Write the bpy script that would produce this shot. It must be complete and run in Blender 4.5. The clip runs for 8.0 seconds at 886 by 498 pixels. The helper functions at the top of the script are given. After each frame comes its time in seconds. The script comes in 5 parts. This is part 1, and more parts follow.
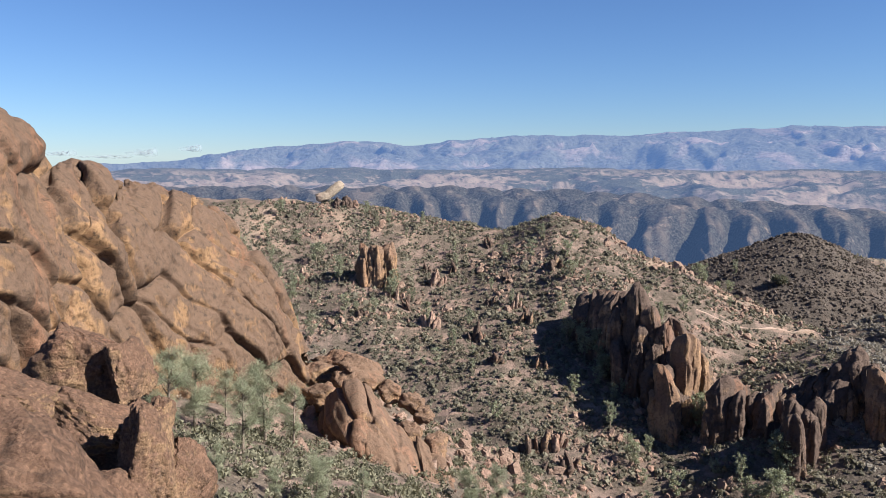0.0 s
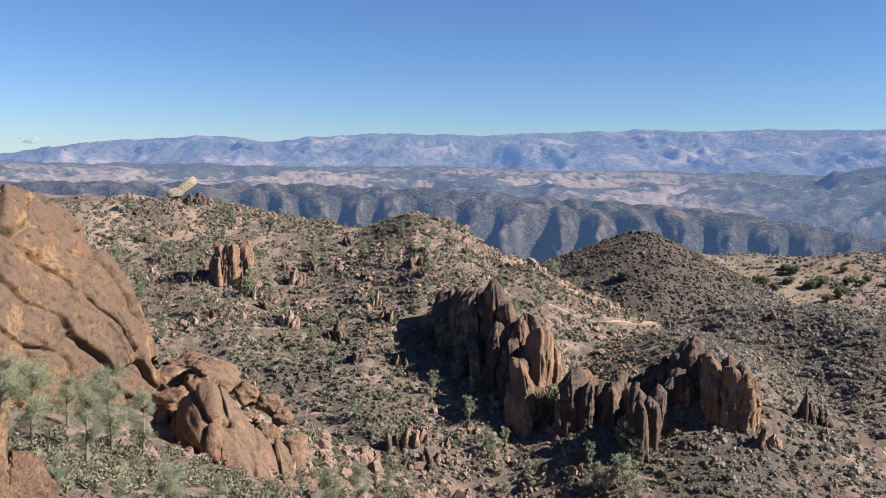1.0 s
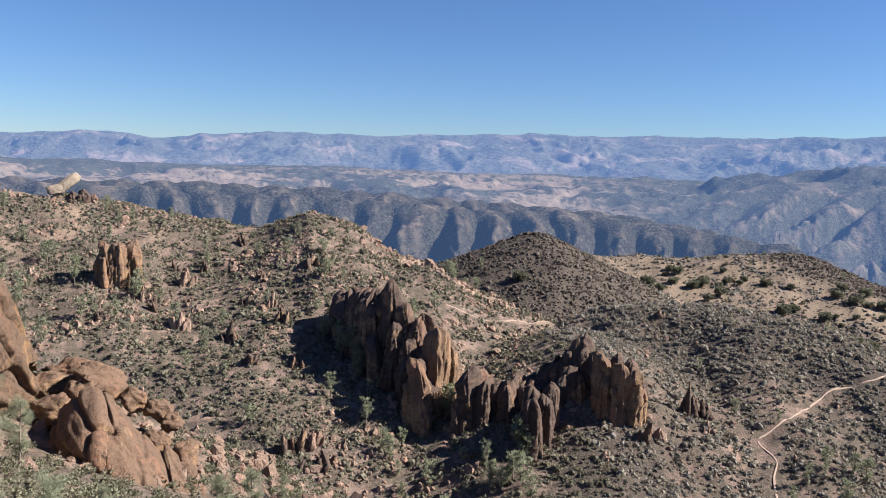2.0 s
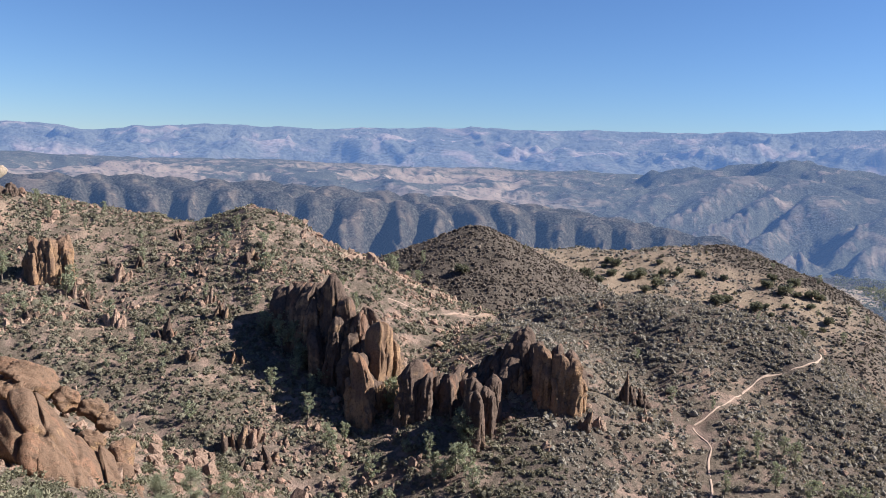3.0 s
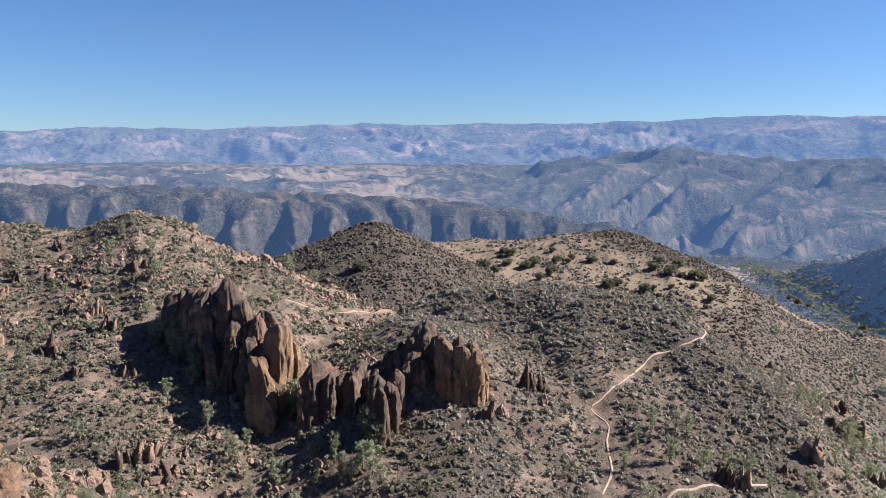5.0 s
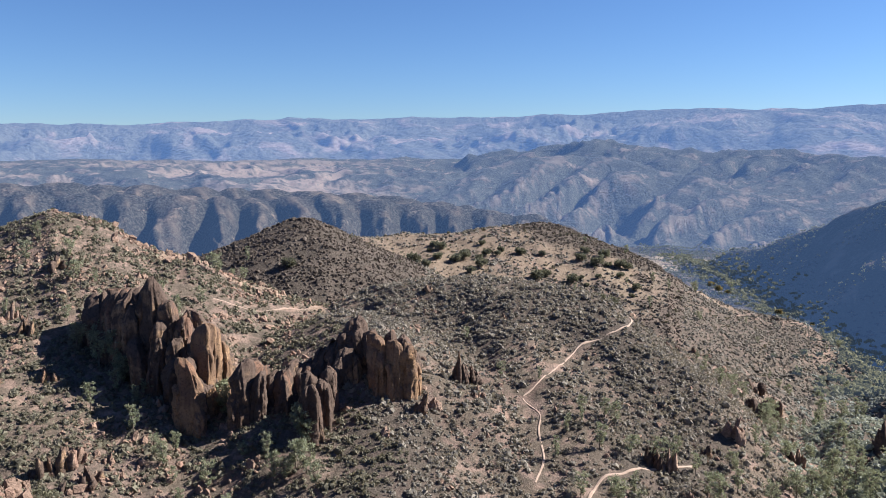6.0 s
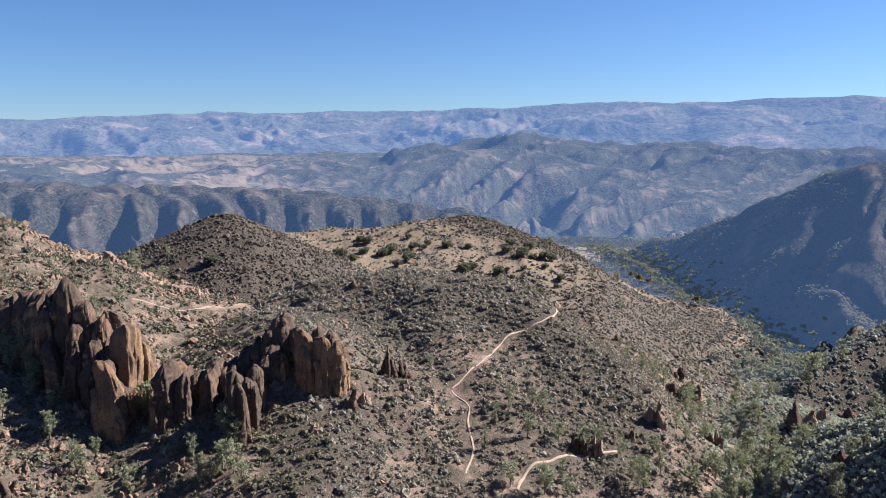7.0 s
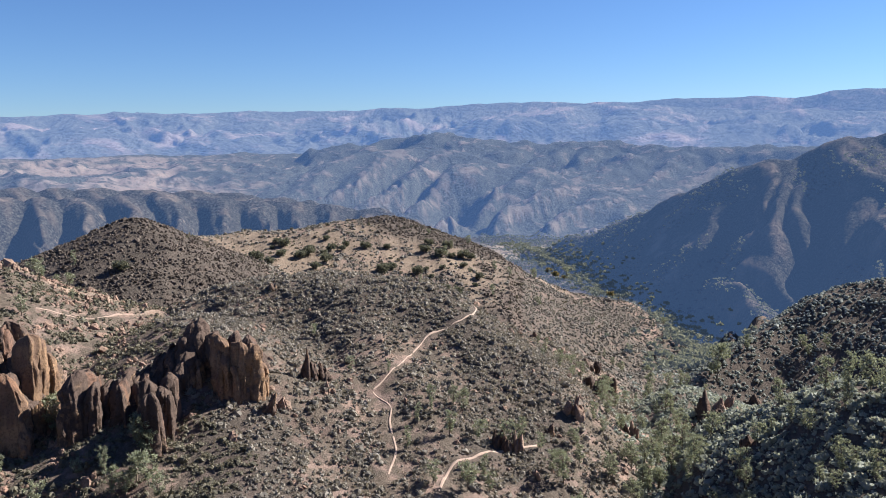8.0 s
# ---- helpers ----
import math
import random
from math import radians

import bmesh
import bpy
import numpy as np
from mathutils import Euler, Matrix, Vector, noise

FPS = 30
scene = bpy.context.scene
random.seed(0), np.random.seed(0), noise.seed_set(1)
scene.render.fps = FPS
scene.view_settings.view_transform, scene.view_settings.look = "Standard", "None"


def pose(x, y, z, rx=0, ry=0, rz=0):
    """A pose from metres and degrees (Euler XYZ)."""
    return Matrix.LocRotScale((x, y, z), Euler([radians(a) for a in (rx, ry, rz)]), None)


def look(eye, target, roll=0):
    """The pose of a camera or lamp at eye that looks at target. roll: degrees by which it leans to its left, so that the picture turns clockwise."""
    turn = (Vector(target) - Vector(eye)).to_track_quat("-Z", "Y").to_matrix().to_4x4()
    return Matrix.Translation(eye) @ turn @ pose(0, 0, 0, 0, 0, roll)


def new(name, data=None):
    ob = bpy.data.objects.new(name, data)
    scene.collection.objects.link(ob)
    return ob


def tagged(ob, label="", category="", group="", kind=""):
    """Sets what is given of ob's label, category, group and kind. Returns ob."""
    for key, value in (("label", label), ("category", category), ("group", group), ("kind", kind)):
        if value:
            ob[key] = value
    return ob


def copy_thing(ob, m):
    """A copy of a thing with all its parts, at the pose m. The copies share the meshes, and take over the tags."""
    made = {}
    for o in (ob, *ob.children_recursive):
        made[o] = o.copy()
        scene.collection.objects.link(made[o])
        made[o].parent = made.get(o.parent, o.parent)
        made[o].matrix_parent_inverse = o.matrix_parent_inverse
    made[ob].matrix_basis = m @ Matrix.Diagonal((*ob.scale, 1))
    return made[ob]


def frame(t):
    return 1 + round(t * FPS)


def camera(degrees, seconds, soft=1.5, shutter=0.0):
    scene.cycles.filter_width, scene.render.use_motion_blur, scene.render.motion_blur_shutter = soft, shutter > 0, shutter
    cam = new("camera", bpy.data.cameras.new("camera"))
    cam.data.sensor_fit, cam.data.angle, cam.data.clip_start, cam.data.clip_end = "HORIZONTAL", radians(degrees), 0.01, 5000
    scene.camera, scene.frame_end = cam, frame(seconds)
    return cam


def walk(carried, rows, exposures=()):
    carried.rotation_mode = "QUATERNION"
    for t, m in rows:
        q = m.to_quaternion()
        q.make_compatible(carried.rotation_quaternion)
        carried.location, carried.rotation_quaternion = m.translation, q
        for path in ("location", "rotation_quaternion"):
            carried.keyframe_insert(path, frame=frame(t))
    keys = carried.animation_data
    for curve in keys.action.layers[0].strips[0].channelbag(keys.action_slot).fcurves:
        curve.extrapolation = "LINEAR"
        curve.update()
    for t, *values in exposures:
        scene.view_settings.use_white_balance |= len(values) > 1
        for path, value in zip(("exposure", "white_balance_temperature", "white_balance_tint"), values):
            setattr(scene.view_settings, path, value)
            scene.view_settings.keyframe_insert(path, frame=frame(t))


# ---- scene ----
from math import sin, cos, tan, sqrt, pi

# ================================================================ camera
# The lookout: somebody stands on a rocky top and turns to the right.
# Bearings are degrees to the right of the first view, distances and heights in metres from the eye.
cam = camera(58.0, 8.0, soft=0.7)
TILT = -6.5
ROWS = [
    (0.0, 0.0, 0.0, 0.0),
    (0.5, -5.17, -0.172, 0.19),
    (1.0, -10.021, -0.173, 0.215),
    (1.5, -14.141, -0.094, 0.148),
    (2.0, -17.331, -0.14, 0.014),
    (3.5, -23.093, -0.85, 0.808),
    (4.0, -24.777, -0.954, 1.546),
    (4.5, -26.691, -0.985, 2.273),
    (6.0, -33.947, -1.855, 3.819),
    (6.5, -36.541, -2.303, 4.252),
    (7.0, -39.249, -2.684, 4.596),
    (7.5, -42.087, -2.946, 4.934),
    (8.0, -45.136, -3.185, 5.353),
]
walk(cam, [(t, pose(0, 0, 0, TILT, 0, 0) @ pose(0.05 * sin(radians(-yaw)), 0.05 * cos(radians(yaw)) - 0.05, 0, 90 + pitch, roll, yaw))
           for t, yaw, pitch, roll in ROWS], [(0.0, 1.50, 6600, 10), (8.0, 1.53, 6420, 10)])

# ================================================================ light
SUN_BEARING, SUN_HEIGHT = 111.0, 37.0
world = bpy.data.worlds.new("sky")
scene.world = world
world.use_nodes = True
wn = world.node_tree.nodes
sky = wn.new("ShaderNodeTexSky")
sky.sky_type, sky.sun_disc = "NISHITA", False
sky.sun_elevation, sky.sun_rotation = radians(SUN_HEIGHT), radians(SUN_BEARING)
sky.altitude, sky.air_density, sky.dust_density, sky.ozone_density = 300, 0.9, 0.0, 5.0
wn["Background"].inputs["Strength"].default_value = 0.036
tint = wn.new("ShaderNodeMix")
tint.data_type, tint.blend_type = "RGBA", "MULTIPLY"
tint.inputs[0].default_value, tint.inputs[7].default_value = 1.0, (0.76, 0.93, 1.20, 1)
world.node_tree.links.new(sky.outputs["Color"], tint.inputs[6])
world.node_tree.links.new(tint.outputs[2], wn["Background"].inputs["Color"])
sun = new("sun", bpy.data.lights.new("sun", "SUN"))
sun.data.energy, sun.data.angle, sun.data.color = 5.0, radians(0.53), (1.0, 0.93, 0.83)
_b, _e = radians(SUN_BEARING), radians(SUN_HEIGHT)
sun.matrix_world = look((300 * sin(_b) * cos(_e), 300 * cos(_b) * cos(_e), 300 * sin(_e)), (0, 0, 0))


# ================================================================ numbers
def polar(b, r):
    return r * sin(radians(b)), r * cos(radians(b))


def hash3(ix, iy, iz, seed):
    h = (ix * 374761393 + iy * 668265263 + iz * 2147483647 + seed * 1274126177) & 0xFFFFFFFF
    h = ((h ^ (h >> 13)) * 1274126177) & 0xFFFFFFFF
    h = ((h ^ (h >> 16)) * 2246822519) & 0xFFFFFFFF
    return ((h ^ (h >> 15)) & 0xFFFFFF) / float(0xFFFFFF) * 2.0 - 1.0


def vnoise(x, y, z, seed=0):
    """Smooth value noise, -1 to 1, on arrays."""
    x, y, z = np.broadcast_arrays(np.asarray(x, float), np.asarray(y, float), np.asarray(z, float))
    fx, fy, fz = np.floor(x), np.floor(y), np.floor(z)
    ix, iy, iz = fx.astype(np.int64), fy.astype(np.int64), fz.astype(np.int64)
    u, v, w = x - fx, y - fy, z - fz
    u, v, w = (a * a * a * (a * (a * 6 - 15) + 10) for a in (u, v, w))
    out = 0.0
    for dx in (0, 1):
        for dy in (0, 1):
            for dz in (0, 1):
                out = out + hash3(ix + dx, iy + dy, iz + dz, seed) * (u if dx else 1 - u) * (v if dy else 1 - v) * (w if dz else 1 - w)
    return out


def fbm(x, y, z, octaves=4, seed=0, gain=0.5):
    total, amp = 0.0, 1.0
    for o in range(octaves):
        f = 2.03 ** o
        total = total + amp * vnoise(x * f + 11.3 * o, y * f - 7.1 * o, z * f + 3.7 * o, seed + o)
        amp *= gain
    return total


def smooth01(a, lo, hi):
    a = np.clip((a - lo) / (hi - lo), 0, 1)
    return a * a * (3 - 2 * a)


# ================================================================ materials
def nodes_of(name):
    m = bpy.data.materials.new(name)
    m.use_nodes = True
    nt = m.node_tree
    return m, nt, nt.nodes, nt.links, nt.nodes["Principled BSDF"]


def noise_node(nt, scale, detail=5.0, rough=0.55, distort=0.0, vector=None):
    n = nt.nodes.new("ShaderNodeTexNoise")
    n.inputs["Scale"].default_value, n.inputs["Detail"].default_value = scale, detail
    n.inputs["Roughness"].default_value, n.inputs["Distortion"].default_value = rough, distort
    if vector is not None:
        nt.links.new(vector, n.inputs["Vector"])
    return n.outputs["Fac"]


def ramp_node(nt, fac, stops):
    r = nt.nodes.new("ShaderNodeValToRGB")
    while len(r.color_ramp.elements) < len(stops):
        r.color_ramp.elements.new(0.5)
    for e, (p, c) in zip(r.color_ramp.elements, stops):
        e.position, e.color = p, (*c, 1) if len(c) == 3 else c
    nt.links.new(fac, r.inputs["Fac"])
    return r.outputs["Color"]


def mix_node(nt, fac, a, b, mode="MIX"):
    m = nt.nodes.new("ShaderNodeMix")
    m.data_type, m.blend_type = "RGBA", mode
    for value, socket in ((fac, m.inputs[0]), (a, m.inputs[6]), (b, m.inputs[7])):
        if isinstance(value, (int, float)):
            socket.default_value = value
        elif isinstance(value, tuple):
            socket.default_value = (*value, 1)
        else:
            nt.links.new(value, socket)
    return m.outputs[2]


def math_node(nt, op, a, b=0.0):
    m = nt.nodes.new("ShaderNodeMath")
    m.operation = op
    for value, socket in ((a, m.inputs[0]), (b, m.inputs[1])):
        if isinstance(value, (int, float)):
            socket.default_value = value
        else:
            nt.links.new(value, socket)
    return m.outputs[0]


def bump_node(nt, height, strength, distance):
    b = nt.nodes.new("ShaderNodeBump")
    b.inputs["Strength"].default_value, b.inputs["Distance"].default_value = strength, distance
    nt.links.new(height, b.inputs["Height"])
    return b.outputs["Normal"]


def place_node(nt, scale=(1, 1, 1)):
    g = nt.nodes.new("ShaderNodeNewGeometry")
    m = nt.nodes.new("ShaderNodeMapping")
    m.inputs["Scale"].default_value = scale
    nt.links.new(g.outputs["Position"], m.inputs["Vector"])
    return m.outputs["Vector"]


def rock_material(name, weathered, fresh, dark, fine=1.0, pebbles=0.0, varnish=0.30):
    """Weathered volcanic breccia: a brown skin, fresh ochre faces, dark lichen, water streaks."""
    m, nt, n, l, p = nodes_of(name)
    pos, streak = place_node(nt), place_node(nt, (1, 1, 0.16))
    big = noise_node(nt, 0.10 * fine, 3, 0.5, 0.4, pos)
    run = noise_node(nt, 0.55 * fine, 4, 0.6, 0.3, streak)
    both = math_node(nt, "ADD", math_node(nt, "MULTIPLY", big, 0.6), math_node(nt, "MULTIPLY", run, 0.4))
    geo, axes = n.new("ShaderNodeNewGeometry"), n.new("ShaderNodeSeparateXYZ")
    l.new(geo.outputs["Normal"], axes.inputs["Vector"])
    both = math_node(nt, "ADD", both, math_node(nt, "MULTIPLY", math_node(nt, "SUBTRACT", varnish, math_node(nt, "MAXIMUM", axes.outputs["Z"], 0.0)), 0.30))
    c = mix_node(nt, ramp_node(nt, both, [(0.50, (0, 0, 0)), (0.62, (1, 1, 1))]), weathered, fresh)
    stain = noise_node(nt, 0.22 * fine, 4, 0.6, 0.5, streak)
    c = mix_node(nt, ramp_node(nt, stain, [(0.56, (0, 0, 0)), (0.66, (0.55, 0.55, 0.55))]), c, tuple(0.5 * (u + v) * k for u, v, k in zip(weathered, fresh, (1.12, 0.92, 0.92))))
    lichen = noise_node(nt, 1.3 * fine, 6, 0.7, 0.2, pos)
    c = mix_node(nt, ramp_node(nt, lichen, [(0.50, (0, 0, 0)), (0.68, (0.9, 0.9, 0.9))]), c, dark)
    grain = noise_node(nt, 7.0 * fine, 5, 0.75, 0.0, pos)
    c = mix_node(nt, 1.0, c, ramp_node(nt, grain, [(0.25, (0.55, 0.53, 0.5)), (0.5, (1, 1, 1)), (0.75, (1.35, 1.3, 1.25))]), "MULTIPLY")
    if pebbles:
        cell = n.new("ShaderNodeTexVoronoi")
        cell.inputs["Scale"].default_value = pebbles
        l.new(pos, cell.inputs["Vector"])
        tone = n.new("ShaderNodeSeparateColor")
        l.new(cell.outputs["Color"], tone.inputs["Color"])
        c = mix_node(nt, 1.0, c, ramp_node(nt, tone.outputs["Red"], [(0.1, (0.80, 0.79, 0.78)), (0.6, (1, 1, 1)), (0.95, (1.28, 1.28, 1.25))]), "MULTIPLY")
        grain = math_node(nt, "ADD", grain, math_node(nt, "MULTIPLY", cell.outputs["Distance"], -0.4))
    l.new(c, p.inputs["Base Color"])
    p.inputs["Roughness"].default_value = 0.93
    p.inputs["Specular IOR Level"].default_value = 0.15
    h = math_node(nt, "ADD", math_node(nt, "MULTIPLY", noise_node(nt, 1.1 * fine, 8, 0.65, 0.2, pos), 1.0), math_node(nt, "MULTIPLY", grain, 0.25))
    l.new(bump_node(nt, h, 0.9, 0.55 / fine), p.inputs["Normal"])
    return m


ROCK = rock_material("breccia", (0.088, 0.064, 0.055), (0.29, 0.198, 0.132), (0.040, 0.032, 0.029), varnish=0.10)
ROCK_WALL = rock_material("breccia_wall", (0.118, 0.079, 0.058), (0.245, 0.152, 0.087), (0.046, 0.035, 0.028), 1.4, varnish=0.13)
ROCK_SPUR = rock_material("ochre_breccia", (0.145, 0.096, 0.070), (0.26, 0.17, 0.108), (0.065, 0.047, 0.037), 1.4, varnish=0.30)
ROCK_RED = rock_material("red_breccia", (0.125, 0.077, 0.056), (0.205, 0.136, 0.086), (0.062, 0.043, 0.034), 1.6, 10.0, varnish=0.20)
ROCK_PALE = rock_material("pale_ash_rock", (0.20, 0.140, 0.113), (0.30, 0.222, 0.182), (0.10, 0.072, 0.060))


ROCK_CREAM = rock_material("cream_rock", (0.27, 0.225, 0.185), (0.36, 0.31, 0.255), (0.16, 0.13, 0.10))


def ground_material():
    """Dry soil with scree and low dead scrub; the cover attribute turns it to straw-coloured grass (red), bare pale earth (green), dense scrub (blue)."""
    m, nt, n, l, p = nodes_of("hillside_soil")
    pos = place_node(nt)
    fine = noise_node(nt, 1.6, 6, 0.7, 0.1, pos)
    mid = noise_node(nt, 0.22, 6, 0.65, 0.3, pos)
    patch = noise_node(nt, 0.045, 4, 0.55, 0.2, pos)
    soil = ramp_node(nt, patch, [(0.35, (0.128, 0.093, 0.081)), (0.52, (0.178, 0.132, 0.116)), (0.66, (0.235, 0.166, 0.137))])
    scrub = ramp_node(nt, fine, [(0.35, (0.052, 0.046, 0.038)), (0.55, (0.088, 0.075, 0.062)), (0.72, (0.15, 0.125, 0.105))])
    c = mix_node(nt, ramp_node(nt, mid, [(0.42, (0, 0, 0)), (0.53, (0.85, 0.85, 0.85))]), soil, scrub)
    a = n.new("ShaderNodeAttribute")
    a.attribute_name = "cover"
    s = n.new("ShaderNodeSeparateColor")
    l.new(a.outputs["Color"], s.inputs["Color"])
    litter = ramp_node(nt, fine, [(0.35, (0.046, 0.040, 0.036)), (0.58, (0.072, 0.062, 0.056)), (0.74, (0.115, 0.098, 0.088))])
    c = mix_node(nt, math_node(nt, "MULTIPLY", s.outputs["Blue"], 0.85), c, litter)
    straw = ramp_node(nt, math_node(nt, "ADD", math_node(nt, "MULTIPLY", mid, 0.5), math_node(nt, "MULTIPLY", fine, 0.5)), [(0.38, (0.135, 0.104, 0.082)), (0.6, (0.205, 0.162, 0.128))])
    c = mix_node(nt, s.outputs["Red"], c, straw)
    bare = ramp_node(nt, mid, [(0.35, (0.22, 0.155, 0.118)), (0.62, (0.31, 0.238, 0.190))])
    c = mix_node(nt, s.outputs["Green"], c, bare)
    g = ramp_node(nt, noise_node(nt, 5.5, 4, 0.7, 0, pos), [(0.3, (0.6, 0.58, 0.55)), (0.5, (1, 1, 1)), (0.72, (1.3, 1.28, 1.25))])
    l.new(mix_node(nt, 1.0, c, g, "MULTIPLY"), p.inputs["Base Color"])
    p.inputs["Roughness"].default_value = 0.95
    p.inputs["Specular IOR Level"].default_value = 0.1
    l.new(bump_node(nt, math_node(nt, "ADD", mid, math_node(nt, "MULTIPLY", fine, 0.3)), 0.8, 1.2), p.inputs["Normal"])
    return m


def distance_material(name, scrub, soil, grass, size, haze_glow, strength, share=(0.50, 0.62), rough=0.8):
    """Hills of the far backdrop: scrub with bare spurs and straw-coloured flats, the air's blue haze painted in as
    emission.
    """
    m, nt, n, l, p = nodes_of(name)
    pos = place_node(nt)
    a = n.new("ShaderNodeAttribute")
    a.attribute_name = "cover"
    s = n.new("ShaderNodeSeparateColor")
    l.new(a.outputs["Color"], s.inputs["Color"])
    tone = noise_node(nt, 0.30 * size, 6, 0.7, 0.2, pos)
    patch = noise_node(nt, 0.035 * size, 5, 0.6, 0.6, pos)
    dots = noise_node(nt, 0.16 * size, 3, 0.8, 0.0, pos)
    speck = noise_node(nt, 0.42 * size, 2, 0.6, 0.0, pos)
    c = ramp_node(nt, math_node(nt, "ADD", math_node(nt, "MULTIPLY", tone, 0.4), math_node(nt, "MULTIPLY", speck, 0.6)), [(0.40, tuple((1 - 0.7 * rough) * v for v in scrub)), (0.52, scrub), (0.64, tuple((1 + rough) * v for v in scrub))])
    bare = math_node(nt, "ADD", math_node(nt, "MULTIPLY", patch, 1 - 0.4 * rough), math_node(nt, "MULTIPLY", dots, 0.4 * rough))
    c = mix_node(nt, ramp_node(nt, bare, [(share[0], (0, 0, 0)), (share[1], (1, 1, 1))]), c, soil)
    c = mix_node(nt, s.outputs["Green"], c, soil)
    c = mix_node(nt, math_node(nt, "MULTIPLY", s.outputs["Blue"], 0.8), c, ramp_node(nt, math_node(nt, "ADD", math_node(nt, "MULTIPLY", tone, 0.4), math_node(nt, "MULTIPLY", speck, 0.6)), [(0.42, tuple((1 - 0.7 * rough) * v for v in scrub)), (0.62, tuple((1 + 0.7 * rough) * v for v in scrub))]))
    c = mix_node(nt, s.outputs["Red"], c, mix_node(nt, ramp_node(nt, dots, [(0.56, (0, 0, 0)), (0.66, (0.8, 0.8, 0.8))]), grass, scrub))
    l.new(c, p.inputs["Base Color"])
    p.inputs["Roughness"].default_value = 1.0
    p.inputs["Specular IOR Level"].default_value = 0.0
    # haze is painted here: the whole surface emits one even blue
    p.inputs["Emission Color"].default_value = (*haze_glow, 1)
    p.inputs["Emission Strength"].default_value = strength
    l.new(bump_node(nt, math_node(nt, "ADD", tone, math_node(nt, "MULTIPLY", patch, 2.0)), 0.9, 3.5 / size), p.inputs["Normal"])
    return m


def leaf_material(name, dark, light, haze_glow=None):
    m, nt, n, l, p = nodes_of(name)
    g = n.new("ShaderNodeNewGeometry")
    o = n.new("ShaderNodeObjectInfo")
    pos = place_node(nt)
    v = math_node(nt, "ADD", math_node(nt, "MULTIPLY", g.outputs["Random Per Island"], 0.5), math_node(nt, "MULTIPLY", noise_node(nt, 0.14, 4, 0.65, 0, pos), 0.6))
    v = math_node(nt, "ADD", v, math_node(nt, "MULTIPLY", o.outputs["Random"], 0.12))
    c = ramp_node(nt, v, [(0.22, dark), (0.85, light)])
    l.new(c, p.inputs["Base Color"])
    p.inputs["Roughness"].default_value = 0.8
    p.inputs["Specular IOR Level"].default_value = 0.2
    # painted haze for trees far off: their leaves emit a faint blue
    if haze_glow:
        p.inputs["Emission Color"].default_value, p.inputs["Emission Strength"].default_value = (*haze_glow, 1), 0.15
    thin = n.new("ShaderNodeBsdfTranslucent")
    l.new(mix_node(nt, 1.0, c, (1.05, 1.0, 0.82), "MULTIPLY"), thin.inputs["Color"])
    both = n.new("ShaderNodeMixShader")
    both.inputs[0].default_value = 0.38
    l.new(p.outputs[0], both.inputs[1])
    l.new(thin.outputs[0], both.inputs[2])
    l.new(both.outputs[0], n["Material Output"].inputs["Surface"])
    return m


def bark_material():
    m, nt, n, l, p = nodes_of("grey_bark")
    pos = place_node(nt, (6, 6, 1.2))
    f = noise_node(nt, 3.0, 5, 0.6, 0.2, pos)
    l.new(ramp_node(nt, f, [(0.3, (0.07, 0.055, 0.045)), (0.7, (0.20, 0.165, 0.135))]), p.inputs["Base Color"])
    p.inputs["Roughness"].default_value = 0.9
    l.new(bump_node(nt, f, 0.7, 0.05), p.inputs["Normal"])
    return m


def trail_material():
    m, nt, n, l, p = nodes_of("trodden_earth")
    pos = place_node(nt)
    f = noise_node(nt, 1.2, 6, 0.7, 0, pos)
    l.new(ramp_node(nt, f, [(0.3, (0.235, 0.17, 0.138)), (0.7, (0.335, 0.255, 0.213))]), p.inputs["Base Color"])
    p.inputs["Roughness"].default_value = 0.95
    l.new(bump_node(nt, f, 0.5, 0.1), p.inputs["Normal"])
    return m


SOIL = ground_material()
# The blue triple and the number after it are painted haze, stronger further off.
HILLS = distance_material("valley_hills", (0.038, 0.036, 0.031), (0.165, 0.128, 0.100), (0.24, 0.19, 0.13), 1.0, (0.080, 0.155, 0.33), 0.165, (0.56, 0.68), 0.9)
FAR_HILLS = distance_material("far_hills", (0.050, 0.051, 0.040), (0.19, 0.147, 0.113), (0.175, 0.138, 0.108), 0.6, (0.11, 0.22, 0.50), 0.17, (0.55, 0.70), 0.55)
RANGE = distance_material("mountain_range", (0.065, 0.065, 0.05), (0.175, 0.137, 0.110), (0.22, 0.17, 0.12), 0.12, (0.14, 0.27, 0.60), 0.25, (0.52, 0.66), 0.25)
SHRUB = leaf_material("chaparral", (0.056, 0.055, 0.043), (0.205, 0.193, 0.152))
CHAMISE = leaf_material("dark_chamise", (0.074, 0.070, 0.064), (0.268, 0.248, 0.222))
PINE = leaf_material("grey_pine_needles", (0.100, 0.116, 0.082), (0.300, 0.330, 0.235))
OAK = leaf_material("oak_leaves", (0.058, 0.064, 0.050), (0.170, 0.176, 0.136))
BRUSH = leaf_material("near_brush_leaves", (0.072, 0.072, 0.054), (0.215, 0.214, 0.155))
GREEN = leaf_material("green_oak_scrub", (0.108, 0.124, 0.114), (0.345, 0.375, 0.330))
# Darker copy of GREEN: the spur's shade is put into the leaf colour.
SHADE_GREEN = leaf_material("shaded_spur_scrub", (0.092, 0.106, 0.106), (0.290, 0.318, 0.300))
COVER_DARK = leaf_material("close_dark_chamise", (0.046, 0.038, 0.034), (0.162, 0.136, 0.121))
DRY = leaf_material("dry_brush", (0.10, 0.086, 0.073), (0.27, 0.232, 0.197))
